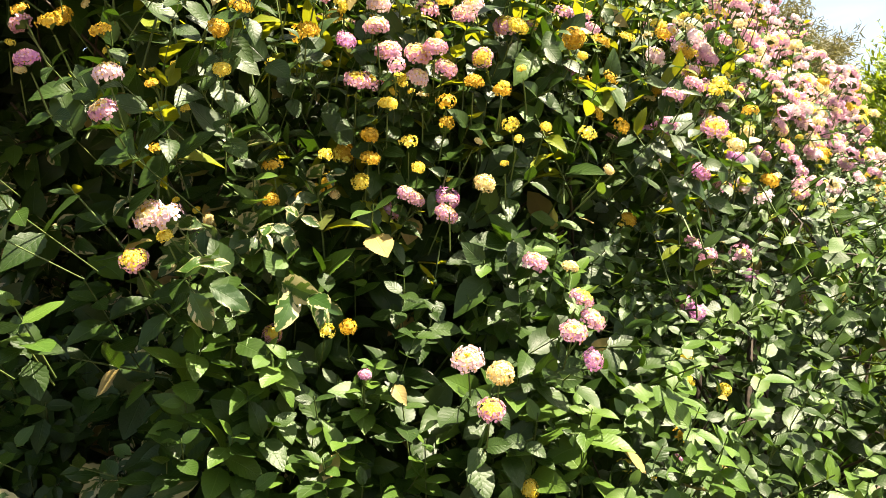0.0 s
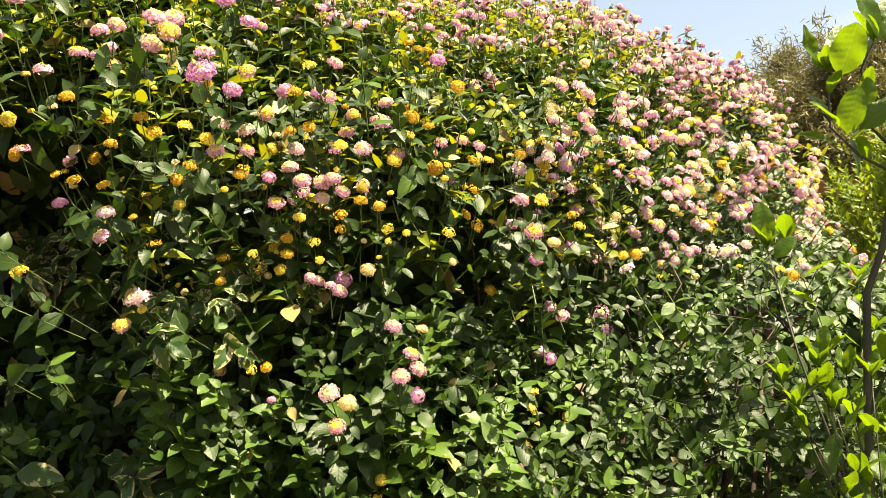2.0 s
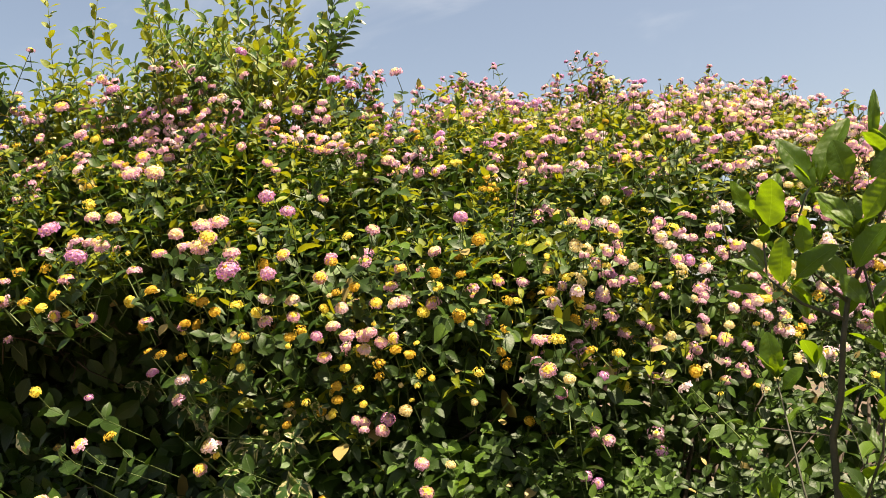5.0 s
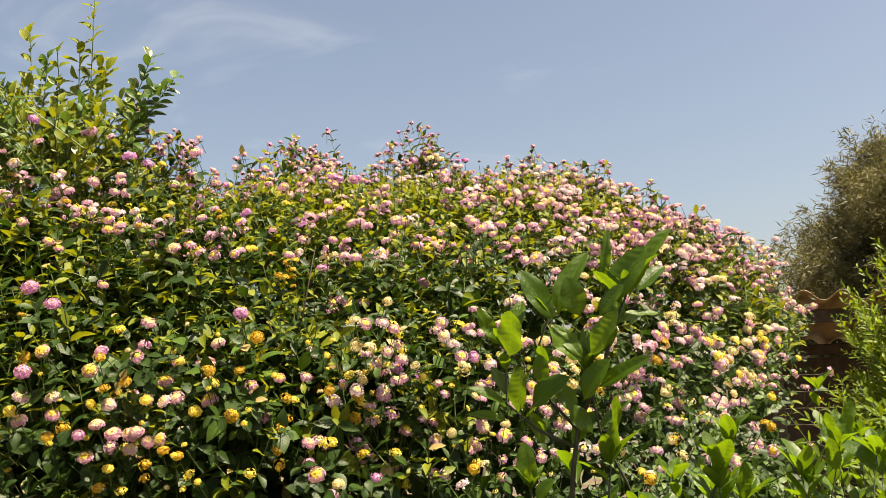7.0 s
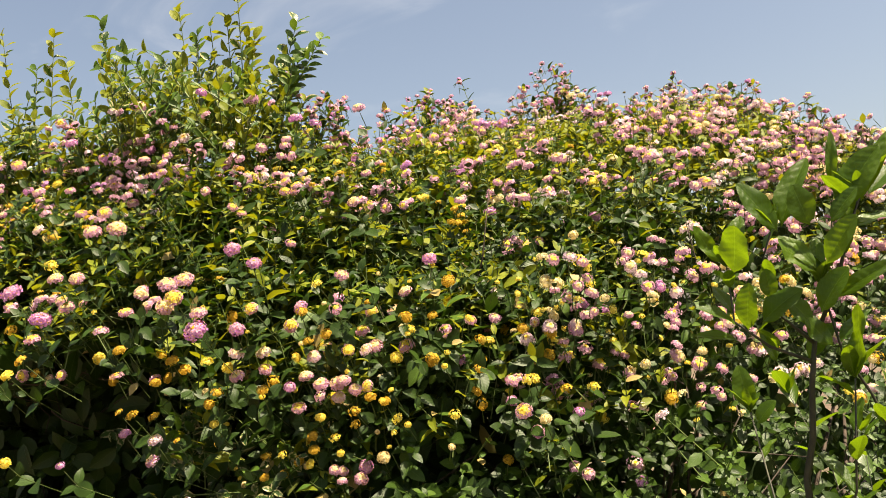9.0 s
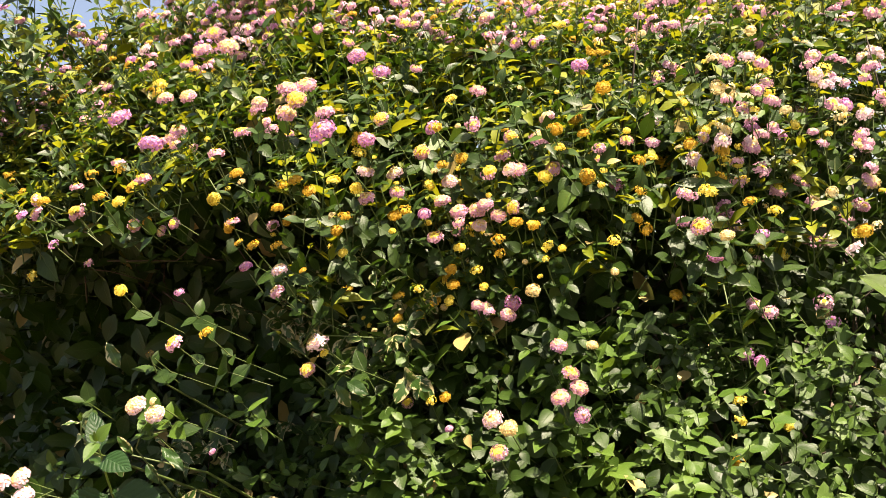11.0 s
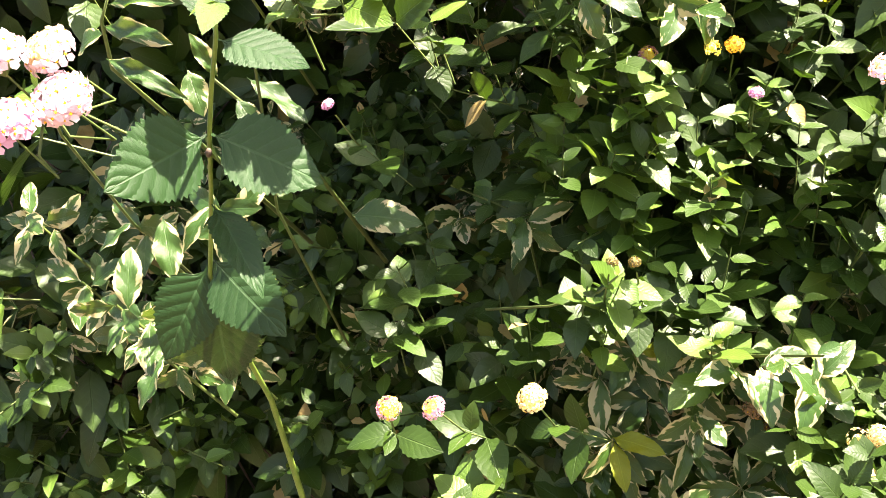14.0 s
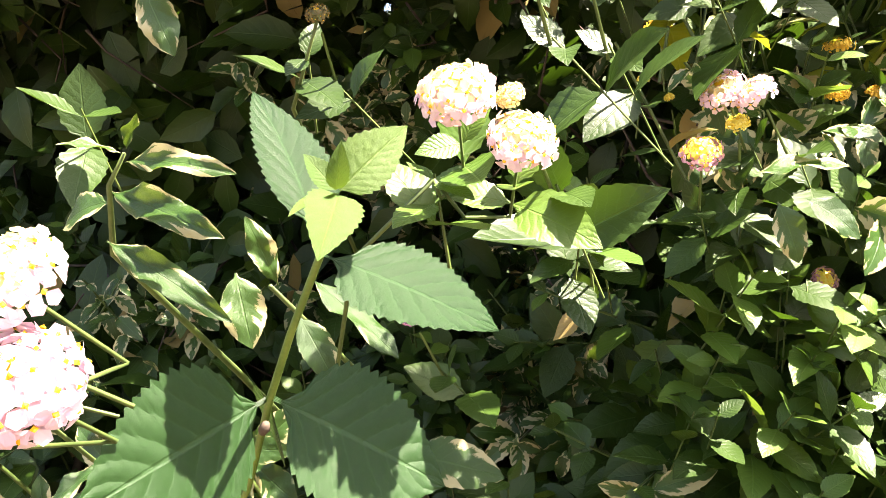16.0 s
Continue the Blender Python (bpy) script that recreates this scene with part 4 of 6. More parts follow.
bloom(0.34, 1.03, 1.598, "yellow", 0.9)
bloom(0.34, 1.06, 1.597, "yellow", 0.95)
bloom(0.36, 1.04, 1.529, "ivory", 0.8)
bloom(0.39, 1.14, 1.527, "mauve", 0.9)
bloom(0.39, 1.08, 1.576, "gold", 0.8)
bloom(0.40, 1.21, 1.566, "yellow", 0.9)
bloom(0.47, 1.48, 1.550, "pink", 0.9)
bloom(0.49, 1.46, 1.522, "yellow", 0.9)
bloom(-0.49, 0.63, 1.709, "gold", 0.9)
bloom(-0.49, 0.68, 1.842, "mauve", 1.4)
bloom(-0.45, 0.66, 1.719, "gold", 0.9)
bloom(-0.43, 0.69, 1.788, "mauve", 1.4)
bloom(-0.41, 0.70, 1.882, "yellow", 1)
bloom(-0.40, 0.70, 1.857, "pink", 1)
bloom(-0.40, 0.72, 1.806, "pink", 1)
bloom(-0.36, 0.71, 1.853, "pink", 1)
bloom(-0.33, 0.73, 1.755, "sunset", 1.1)
bloom(-0.30, 0.74, 1.720, "gold", 0.9)
bloom(-0.29, 0.75, 1.784, "sunset", 1)
bloom(-0.27, 0.77, 1.820, "pink", 1)
bloom(-0.21, 0.71, 1.808, "pink", 0.9)
bloom(-0.16, 0.72, 1.818, "pink", 1.2)
bloom(-0.16, 0.71, 1.781, "pink", 1.1)
bloom(-0.15, 0.75, 1.826, "pink", 1.2)
bloom(-0.13, 0.70, 1.792, "sunset", 1.1)
bloom(-0.11, 0.83, 1.877, "mauve", 1.1)
bloom(-0.08, 0.69, 1.734, "mauve", 1.4)
bloom(-0.08, 0.85, 1.848, "mauve", 1)
bloom(-0.08, 0.79, 1.734, "mauve", 1)
bloom(-0.08, 0.70, 1.762, "pink", 1)
bloom(-0.07, 0.82, 1.767, "sunset", 0.9)
bloom(-0.06, 0.95, 1.768, "mauve", 1)
bloom(-0.05, 0.95, 1.704, "gold", 0.8)
bloom(-0.03, 0.91, 1.756, "gold", 1)
bloom(-0.03, 0.98, 1.714, "gold", 0.9)
bloom(-0.03, 1.03, 1.780, "mauve", 1)
bloom(-0.02, 0.95, 1.806, "yellow", 0.9)
bloom(0.01, 0.96, 1.757, "sunset", 1)
bloom(0.01, 0.99, 1.819, "pink", 1)
bloom(0.02, 1.03, 1.713, "sunset", 1)
bloom(0.02, 1.07, 1.749, "sunset", 0.9)
bloom(0.06, 1.10, 1.743, "pink", 1.3)
bloom(0.06, 1.14, 1.784, "pink", 1)
bloom(0.10, 1.17, 1.777, "gold", 1)
bloom(0.12, 1.20, 1.756, "yellow", 0.9)
bloom(0.12, 1.03, 1.706, "yellow", 1)
bloom(0.15, 1.07, 1.728, "gold", 0.8)
bloom(0.17, 1.04, 1.831, "mauve", 1)
bloom(0.17, 1.46, 1.821, "pink", 1)
bloom(0.17, 1.08, 1.700, "sunset", 0.9)
bloom(0.19, 1.41, 1.766, "mauve", 1.2)
bloom(0.20, 1.13, 1.712, "sunset", 0.8)
bloom(0.21, 1.56, 1.854, "pink", 1.1)
bloom(0.21, 1.25, 1.763, "cream", 1)
bloom(0.22, 1.20, 1.713, "pink", 0.9)
bloom(0.23, 1.38, 1.790, "sunset", 0.9)
bloom(0.23, 1.44, 1.821, "sunset", 0.8)
bloom(0.29, 1.47, 1.810, "yellow", 0.8)
bloom(0.31, 1.54, 1.814, "pink", 1.1)
bloom(0.33, 1.36, 1.764, "pink", 1)
bloom(0.36, 1.33, 1.726, "mauve", 1)
bloom(0.40, 1.36, 1.707, "mauve", 0.9)
bloom(0.41, 1.56, 1.775, "pink", 1)
bloom(0.43, 1.71, 1.780, "pink", 0.8)
bloom(0.44, 1.67, 1.740, "yellow", 0.9)
bloom(0.46, 1.78, 1.794, "pink", 1.2)
bloom(0.49, 1.77, 1.748, "pink", 1)
bloom(-0.52, 0.73, 2.089, "sunset", 1)
bloom(-0.48, 0.74, 2.031, "pink", 0.9)
bloom(-0.45, 0.71, 1.953, "cream", 0.8)
bloom(-0.38, 0.80, 1.982, "sunset", 1)
bloom(-0.37, 0.76, 1.941, "pink", 1.2)
bloom(-0.34, 0.79, 1.945, "pink", 1.3)
bloom(-0.01, 1.09, 1.972, "pink", 1)
bloom(0.29, 1.52, 1.914, "mauve", 0.9)
bloom(0.35, 1.55, 1.926, "mauve", 0.9)
bloom(0.38, 2.15, 2.098, "mauve", 0.9)
bloom(0.38, 2.08, 2.008, "mauve", 1)
bloom(0.46, 1.92, 1.955, "sunset", 0.8)
bloom(0.60, 2.59, 2.100, "pink", 1)
bloom(0.66, 2.58, 2.091, "pink", 1.1)
bloom(-0.48, 0.82, 2.139, "mauve", 0.9)
bloom(-0.45, 0.98, 2.124, "pink", 0.9)
bloom(-0.23, 1.23, 2.217, "mauve", 1.1)
bloom(-0.17, 1.22, 2.191, "mauve", 1)
bloom(-0.09, 1.28, 2.222, "pink", 1)
bloom(0.50, 2.48, 2.120, "pink", 1.1)
bloom(0.71, 2.66, 2.159, "pink", 1)
bloom(0.16, 2.77, 2.391, "pink", 1)
bloom(-0.17, 2.99, 2.625, "mauve", 1)
bloom(0.16, 3.19, 2.511, "pink", 1)
bloom(0.45, 3.41, 2.526, "pink", 1.1)
bloom(0.47, 3.46, 2.582, "pink", 1)


# ---- the tall shoot in front, with its large leaves ----
BIG_LEAVES = [broad_leaf(17, 9, 0.66, (0.42, 0.95), fold=f, droop=d) for f, d in ((0.10, 0.10), (0.22, 0.2), (0.05, -0.05))]
BIG_MESHES = [mesh_of("leaf", tp[0], tp[1], [MAT["large", "object"]], tp[2]) for tp in BIG_LEAVES]
YOUNG_LEAF = broad_leaf(11, 5, 0.56, (0.5, 1.0), fold=0.4, droop=0.15, stalk=0.04)
YOUNG_MESH = mesh_of("leaf", YOUNG_LEAF[0], YOUNG_LEAF[1], [MAT["fresh", "object"]], YOUNG_LEAF[2])
shoot = thing("lantana_shoot", "long upright lantana shoot with large serrated leaves", "shoot", (-0.45, 0.62, 0.0))
v, t = tube([(-0.56, 1.02, 0.0), (-0.54, 0.98, 0.6), (-0.495, 0.76, 1.00), (-0.470, 0.650, 1.12), (-0.458, 0.621, 1.157), (-0.429, 0.585, 1.200), (-0.409, 0.560, 1.234), (-0.388, 0.532, 1.272), (-0.372, 0.514, 1.300), (-0.354, 0.496, 1.329), (-0.345, 0.485, 1.346)], [0.006, 0.005, 0.003, 0.0020, 0.0018, 0.0017, 0.0016, 0.0016, 0.0015, 0.0014, 0.0011], 8)
child("stem", mesh_of("stem", v, t, [MAT["fresh_stem"]]), shoot, "bright green square stem")
v, t = tube([(-0.3915, 0.5345, 1.2585), (-0.3898, 0.5325, 1.2605), (-0.3882, 0.5305, 1.2625)], [0.0017, 0.0023, 0.0017], 9)
child("leaf_scar", mesh_of("leaf_scar", v, t, [MAT["twig"]]), shoot, "small brown scar ring on the stem")


def shoot_leaf(foot, tip, face, wide=1.0, form=0, mesh=None):
    a, b = np.array(foot), np.array(tip)
    L = np.linalg.norm(b - a)
    child("leaf", mesh or BIG_MESHES[form], shoot, matrix=pose_of(frames_of((b - a)[None], np.array([face], float), L, L * wide)[0], a))


shoot_leaf((-0.389, 0.531, 1.272), (-0.421, 0.466, 1.241), (0.66, -0.74, 0.02), 1.05, 2)
shoot_leaf((-0.387, 0.531, 1.273), (-0.324, 0.570, 1.240), (0.30, -0.80, 0.55), 1.05)
shoot_leaf((-0.352, 0.495, 1.329), (-0.291, 0.490, 1.315), (0.10, -0.62, 0.75), 0.80)
shoot_leaf((-0.355, 0.497, 1.333), (-0.386, 0.510, 1.393), (0.78, -0.55, 0.15), 0.62, 1)
shoot_leaf((-0.388, 0.533, 1.271), (-0.410, 0.575, 1.238), (0.1, -0.9, 0.4), 0.9)
shoot_leaf((-0.413, 0.565, 1.222), (-0.356, 0.540, 1.172), (0.72, -0.45, 0.45), 0.6, 1)
shoot_leaf((-0.458, 0.619, 1.165), (-0.495, 0.600, 1.088), (0.35, -0.92, 0.2), 0.95)
shoot_leaf((-0.450, 0.615, 1.172), (-0.388, 0.610, 1.115), (0.25, -0.9, 0.3), 1.0)
shoot_leaf((-0.460, 0.628, 1.150), (-0.474, 0.655, 1.050), (0.2, -0.97, 0.1), 1.05)
shoot_leaf((-0.344, 0.486, 1.350), (-0.326, 0.492, 1.373), (0.45, -0.7, 0.5), 1.15, mesh=YOUNG_MESH)
shoot_leaf((-0.344, 0.485, 1.349), (-0.334, 0.455, 1.333), (0.4, -0.35, 0.8), 0.9, mesh=YOUNG_MESH)
shoot_leaf((-0.345, 0.485, 1.349), (-0.354, 0.470, 1.343), (-0.3, -0.5, 0.8), 1.1, mesh=YOUNG_MESH)
shoot_leaf((-0.345, 0.485, 1.350), (-0.354, 0.480, 1.361), (0.3, -0.8, 0.4), 1.0, mesh=YOUNG_MESH)
shoot_leaf((-0.345, 0.485, 1.350), (-0.341, 0.478, 1.364), (0.4, -0.8, 0.2), 0.8, mesh=YOUNG_MESH)


def rosette(x, y, z, leaf, lean=(0, -0.6, 0.7), pairs=4, slot=0, reach=0.11):
    """A leafy tip that turns up and out of the hedge's face."""
    tip = np.array((x, y, z))
    way = unit(np.array(lean, float) + rng.normal(size=3) * 0.12)
    foot = tip - way * reach
    F, P, _ = shoots(foot[None], way[None], np.array([reach]), pairs, np.array([leaf]), open_deg=66, droop=0.22, face=(0.1, -0.3, 0.8))
    scatter_leaves(F, P, foliage, LANTANA_NEAR, slot)
    stems.straws((foot - way * 0.01 + np.array((0, 0.03, -0.015)))[None], tip[None], 0.0010, 0.0007)


# leafy tips in the light
rosette(-0.20, 0.85, 1.14, 0.060, (0.2, -0.5, 0.8))
rosette(-0.25, 0.88, 1.24, 0.052)
rosette(-0.13, 0.85, 1.25, 0.056, (0.5, -0.5, 0.6), 5)
rosette(-0.09, 0.85, 1.19, 0.054)
rosette(-0.36, 0.85, 1.17, 0.050)
rosette(-0.32, 0.86, 1.39, 0.050)
rosette(-0.18, 0.86, 1.38, 0.050)
rosette(-0.10, 0.88, 1.27, 0.052)
rosette(-0.02, 0.94, 1.18, 0.054)
rosette(0.00, 0.90, 1.33, 0.052, (0.4, -0.5, 0.6))
rosette(0.05, 0.98, 1.24, 0.054)
rosette(0.10, 0.95, 1.12, 0.056)
rosette(0.14, 0.98, 1.30, 0.052)
rosette(0.22, 1.05, 1.42, 0.050, (0.5, -0.5, 0.5), 5)
rosette(0.23, 1.03, 1.35, 0.050)
rosette(0.27, 1.06, 1.20, 0.052)
rosette(-0.28, 0.84, 1.05, 0.054)
rosette(0.02, 0.93, 1.05, 0.058)
for i in range(70):
    x, z = rng.uniform(0.0, 0.75), rng.uniform(0.85, 1.45)
    rosette(x, float(face_y(x, z)) - rng.uniform(0.02, 0.09), z, rng.uniform(0.042, 0.056) * (0.75 if x > 0.2 else 1.0), (0.25, -0.5, 0.7), 4, 2 * (i % 2))

for i in range(36):
    x, z = rng.uniform(-0.38, 0.45), rng.uniform(1.06, 1.52)
    rosette(x, float(face_y(x, z)) - rng.uniform(0.04, 0.10), z, rng.uniform(0.042, 0.060) * (0.8 if x > 0.2 else 1.0), (0.2, -0.45, 0.8), 3 + i % 2, 2 * (i % 3 == 0))

for i in range(60):
    x, z = rng.uniform(-0.26, 0.40), rng.uniform(1.08, 1.45)
    rosette(x, float(face_y(x, z)) - rng.uniform(0.03, 0.10), z, rng.uniform(0.034, 0.052), (0.2, -0.45, 0.9), 3, 2 * (i % 2), 0.06)

for i in range(45):
    x, z = rng.uniform(0.0, 0.42), rng.uniform(0.80, 1.10)
    rosette(x, float(face_y(x, z)) - rng.uniform(0.09, 0.19), z, rng.uniform(0.042, 0.056), (0.2, -0.45, 0.8), 3 + i % 2, 2 * (i % 3 == 0))


# tips in the lighter leaf colour, to brighten the face as sun would
for x, y, z in ((-0.17, 0.85, 1.24), (-0.12, 0.86, 1.31), (-0.20, 0.86, 1.33), (-0.07, 0.87, 1.23), (-0.15, 0.85, 1.19), (-0.04, 0.89, 1.30), (-0.22, 0.86, 1.27)):
    rosette(x, y, z, 0.050, (0.35, -0.5, 0.7), 4, 2, 0.07)


def full_head(x, y, z, outer, inner, size, joint, leafy=True):
    """A flower head near the path, floret by floret."""
    at = np.array((x, y, z))
    axis = unit(np.array((0.0, -0.55, 0.75)) + rng.normal(size=3) * 0.15)
    m = pose_of(frames_up(axis[None], size)[0], at)
    head = child("flower_head", mesh_of("flower_head", CORE[0], CORE[1], [MAT[outer, "island"], MAT[inner, "island"], MAT["throat", "island"], MAT["green_stem"]], CORE[2], CORE[3], smooth=False), hedge, matrix=m)
    for k, (count, polar, s) in enumerate(FULL):
        for i in range(count):
            az = 2 * math.pi * (i + 0.5 * (k % 2)) / count + rng.uniform(-0.12, 0.12)
            po = radians(polar + rng.uniform(-8, 8))
            d = np.array([(math.sin(po) * math.cos(az), math.sin(po) * math.sin(az), math.cos(po))])
            spot = d[0] * 0.0155 * rng.uniform(0.9, 1.08) * np.array((1, 1, 0.70))
            f = frames_up(d + rng.normal(size=(1, 3)) * 0.12, s / 0.0048)[0]
            tone = outer if k < 2 else inner
            child("floret", FLORET_MESH[tone], head, matrix=m @ pose_of(f, spot))
    foot = at - axis * 0.03 + np.array((-0.004, 0.02, -0.004))
    stems.straws(foot[None], (at - axis * 0.008 * size)[None], 0.0008, 0.0007)
    stems.add([np.array(joint), (np.array(joint) + foot) / 2 + np.array((0, -0.01, -0.008)), foot], [0.0009, 0.0008, 0.0007])
    if leafy:
        F, P, _ = shoots(foot[None], axis[None], np.array([0.02]), 2, np.array([0.04]), droop=0.3)
        scatter_leaves(F, P, foliage, LANTANA_NEAR, 2)


# two heads on a side shoot, and the cluster that stands out furthest
PAIR_JOINT, CLUSTER_JOINT = (-0.335, 0.552, 1.360), (-0.402, 0.410, 1.296)
full_head(-0.322, 0.532, 1.389, "pale", "ivory", 0.88, PAIR_JOINT)
full_head(-0.300, 0.545, 1.375, "pale", "ivory", 0.84, PAIR_JOINT)
bloom(-0.306, 0.548, 1.392, "ivory", 0.42)
full_head(-0.405, 0.383, 1.317, "pale", "pale", 1.00, CLUSTER_JOINT, False)
full_head(-0.393, 0.407, 1.320, "pale", "ivory", 0.86, CLUSTER_JOINT, False)
full_head(-0.382, 0.401, 1.296, "pale", "pale", 0.96, CLUSTER_JOINT, False)
full_head(-0.395, 0.376, 1.285, "pink", "pale", 0.94, CLUSTER_JOINT, False)
stems.add([(-0.50, 0.95, 1.00), (-0.44, 0.70, 1.20), (-0.372, 0.565, 1.326), PAIR_JOINT], [0.0016, 0.0014, 0.0011, 0.0010])
rosette(-0.335, 0.552, 1.362, 0.036, (0.1, -0.5, 0.6), 3, 2, 0.03)
rosette(-0.300, 0.70, 1.37, 0.042, (-0.1, -0.5, 0.7), 3, 2, 0.05)
stems.add([(-0.68, 0.95, 1.05), (-0.56, 0.66, 1.19), (-0.45, 0.47, 1.275), CLUSTER_JOINT], [0.0018, 0.0014, 0.0010, 0.0009])
rosette(-0.425, 0.425, 1.302, 0.032, (-0.5, -0.4, 0.4), 2, 2, 0.02)
rosette(-0.505, 0.470, 1.282, 0.058, (-0.5, -0.5, 0.3), 2, 0, 0.05)
# a budding shoot and green tips beside the tall shoot
stems.add([(-0.50, 0.90, 1.30), (-0.475, 0.70, 1.41), (-0.443, 0.66, 1.452)], [0.0018, 0.0014, 0.0010])
bloom(-0.443, 0.66, 1.455, "bud", 0.5, 2)
rosette(-0.455, 0.675, 1.438, 0.046, (0.3, -0.4, 0.3), 2, 0, 0.04)
rosette(-0.56, 0.62, 1.395, 0.058, (0.3, -0.5, 0.3), 2, 0, 0.05)
for x, y, z, leaf, lean in ((-0.341, 0.715, 1.107, 0.045, (0.1, -0.6, 0.7)), (-0.338, 0.72, 1.150, 0.042, (0, -0.5, 0.8)), (-0.334, 0.74, 1.099, 0.045, (0.1, -0.6, 0.7)), (-0.234, 0.85, 1.232, 0.044, (0.1, -0.5, 0.8)), (-0.170, 0.81, 1.122, 0.048, (0.1, -0.5, 0.8)), (-0.274, 0.68, 0.951, 0.050, (0.3, -0.6, 0.6)), (-0.179, 0.755, 1.133, 0.046, (0.2, -0.5, 0.7)), (-0.30, 0.71, 1.345, 0.040, (0.1, -0.5, 0.4))):
    rosette(x, y, z, leaf, lean, 3, 0, 0.06)
for x, y, z, leaf, lean in ((0.029, 0.895, 1.005, 0.058, (0.1, -0.6, 0.6)), (0.060, 0.86, 1.0, 0.056, (0.3, -0.5, 0.6)), (0.10, 0.84, 0.985, 0.052, (0.2, -0.5, 0.7)), (0.085, 0.84, 0.95, 0.054, (0.1, -0.5, 0.7)), (-0.262, 0.68, 0.966, 0.056, (0.2, -0.5, 0.7)), (-0.15, 0.755, 1.142, 0.050, (0.4, -0.5, 0.5)), (0.13, 0.85, 0.93, 0.050, (0.1, -0.5, 0.7)), (0.02, 0.87, 0.86, 0.052, (0.1, -0.5, 0.7)), (0.16, 0.88, 1.03, 0.050, (0.1, -0.5, 0.7)), (0.20, 0.93, 1.07, 0.048, (0.2, -0.5, 0.7))):
    rosette(x, y, z, leaf, lean, 4, 2, 0.05)
stems.add([(-0.30, 0.86, 1.08), (-0.22, 0.79, 1.105), (-0.17, 0.757, 1.128), (-0.15, 0.752, 1.147)], [0.0016, 0.0013, 0.0012, 0.0010])
for x, y, z, kind, size in ((-0.158, 0.750, 1.156, "bud", 0.4), (-0.140, 0.752, 1.156, "bud", 0.4), (0.043, 0.825, 0.994, "ivory", 0.8), (0.086, 0.788, 0.935, "cream", 0.9), (0.112, 0.792, 0.930, "cream", 0.9), (0.022, 0.860, 0.900, "dry", 1.0), (0.024, 0.858, 0.885, "dry", 0.9), (-0.03, 0.86, 0.862, "dry", 0.8), (-0.262, 0.70, 0.93, "mauve", 0.6)):
    bloom(x, y, z, kind, size)
# a golden pair low down, and a few small heads in the shade
for x, y, z, kind, size in ((-0.317, 0.645, 1.051, "sunset", 0.75), (-0.288, 0.668, 1.046, "sunset", 0.75), (-0.401, 0.729, 1.289, "mauve", 0.45), (-0.218, 0.715, 1.045, "ivory", 0.95), (-0.211, 0.795, 1.440, "cream", 1.0),
                            (-0.05, 0.88, 1.29, "mauve", 0.5), (0.06, 0.82, 1.0, "ivory", 0.8), (0.2, 0.95, 0.98, "cream", 1.0), (0.24, 0.97, 0.97, "cream", 1.0), (0.159, 0.86, 0.936, "ivory", 1.0), (0.182, 0.86, 0.926, "cream", 0.95), (0.069, 0.85, 0.887, "ivory", 0.95), (0.107, 0.85, 0.882, "cream", 0.95), (0.188, 0.86, 0.872, "ivory", 0.9), (-0.04, 0.88, 0.995, "dry", 0.9), (-0.03, 0.885, 0.975, "dry", 0.8), (-0.13, 0.86, 0.955, "dry", 0.8)):
    bloom(x, y, z, kind, size)

# ---- finish the hedge ----
child("twig_tangle", wood.mesh("twig_tangle", MAT["twig"]), hedge, "brown woody twigs inside the hedge", "stuff")
child("shoot_growth", stems.mesh("shoot_growth", MAT["green_stem"]), hedge, "thin green shoots", "stuff")
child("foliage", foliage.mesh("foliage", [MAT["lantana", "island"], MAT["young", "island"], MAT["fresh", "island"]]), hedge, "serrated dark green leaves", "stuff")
LEAF_MESH = [mesh_of("leaf", tp[0], tp[1], [MAT["lantana", "object"]], tp[2]) for tp in LANTANA_NEAR]
for i, (f, p) in enumerate(near_leaves):
    child("leaf", LEAF_MESH[i % 4], hedge, matrix=pose_of(f, p))

places = np.array([h[0] for h in head_list])
nearness = np.abs(places[:, 0] + 0.1) * 0.7 + np.abs(places[:, 1] - 0.8) + np.abs(places[:, 2] - 1.4) * 0.3
order = np.argsort(nearness, kind="stable")
peduncles = Tubes()
axes = unit(np.array([h[1] for h in head_list]))
sizes = np.array([h[3] for h in head_list]) * np.interp(places[:, 1], (1.0, 1.8), (0.80, 1.0)) * np.array([0.9 if h[2] in ("yellow", "gold") else 1.0 for h in head_list])
HF = frames_up(axes, sizes)
peduncles.straws(places - axes * 0.012, places - axes * 0.042 + np.array((0, 0.012, -0.008)), 0.0009, 0.0011)
child("stalk_growth", peduncles.mesh("stalk_growth", MAT["green_stem"]), hedge, "thin green flower stalks", "stuff")
for i in order[:300]:
    child("flower_head", HEAD_MESH[head_list[i][2], int(rng.choice(4, p=[0.2, 0.1, 0.5, 0.2] if head_list[i][2] in ("yellow", "gold") else [0.3, 0.25, 0.15, 0.3]))], hedge, matrix=pose_of(HF[i], places[i]))
rest = order[300:]
far_heads = Bulk()
for ki, kind in enumerate(KIND_NAMES):
    idx = np.array([i for i in rest if head_list[i][2] == kind], int)
    if len(idx):
        pick = rng.choice(3, len(idx), p=[0.3, 0.2, 0.5] if kind in ("yellow", "gold") else [0.4, 0.35, 0.25])
        for j in range(3):
            far_heads.add(HEAD_FAR[j], HF[idx[pick == j]], places[idx[pick == j]], 4 * ki)
child("blossom", far_heads.mesh("blossom", [m for kind in KIND_NAMES for m in head_mats(kind, "island")]), hedge, "many small pink, cream and yellow flower heads", "stuff")


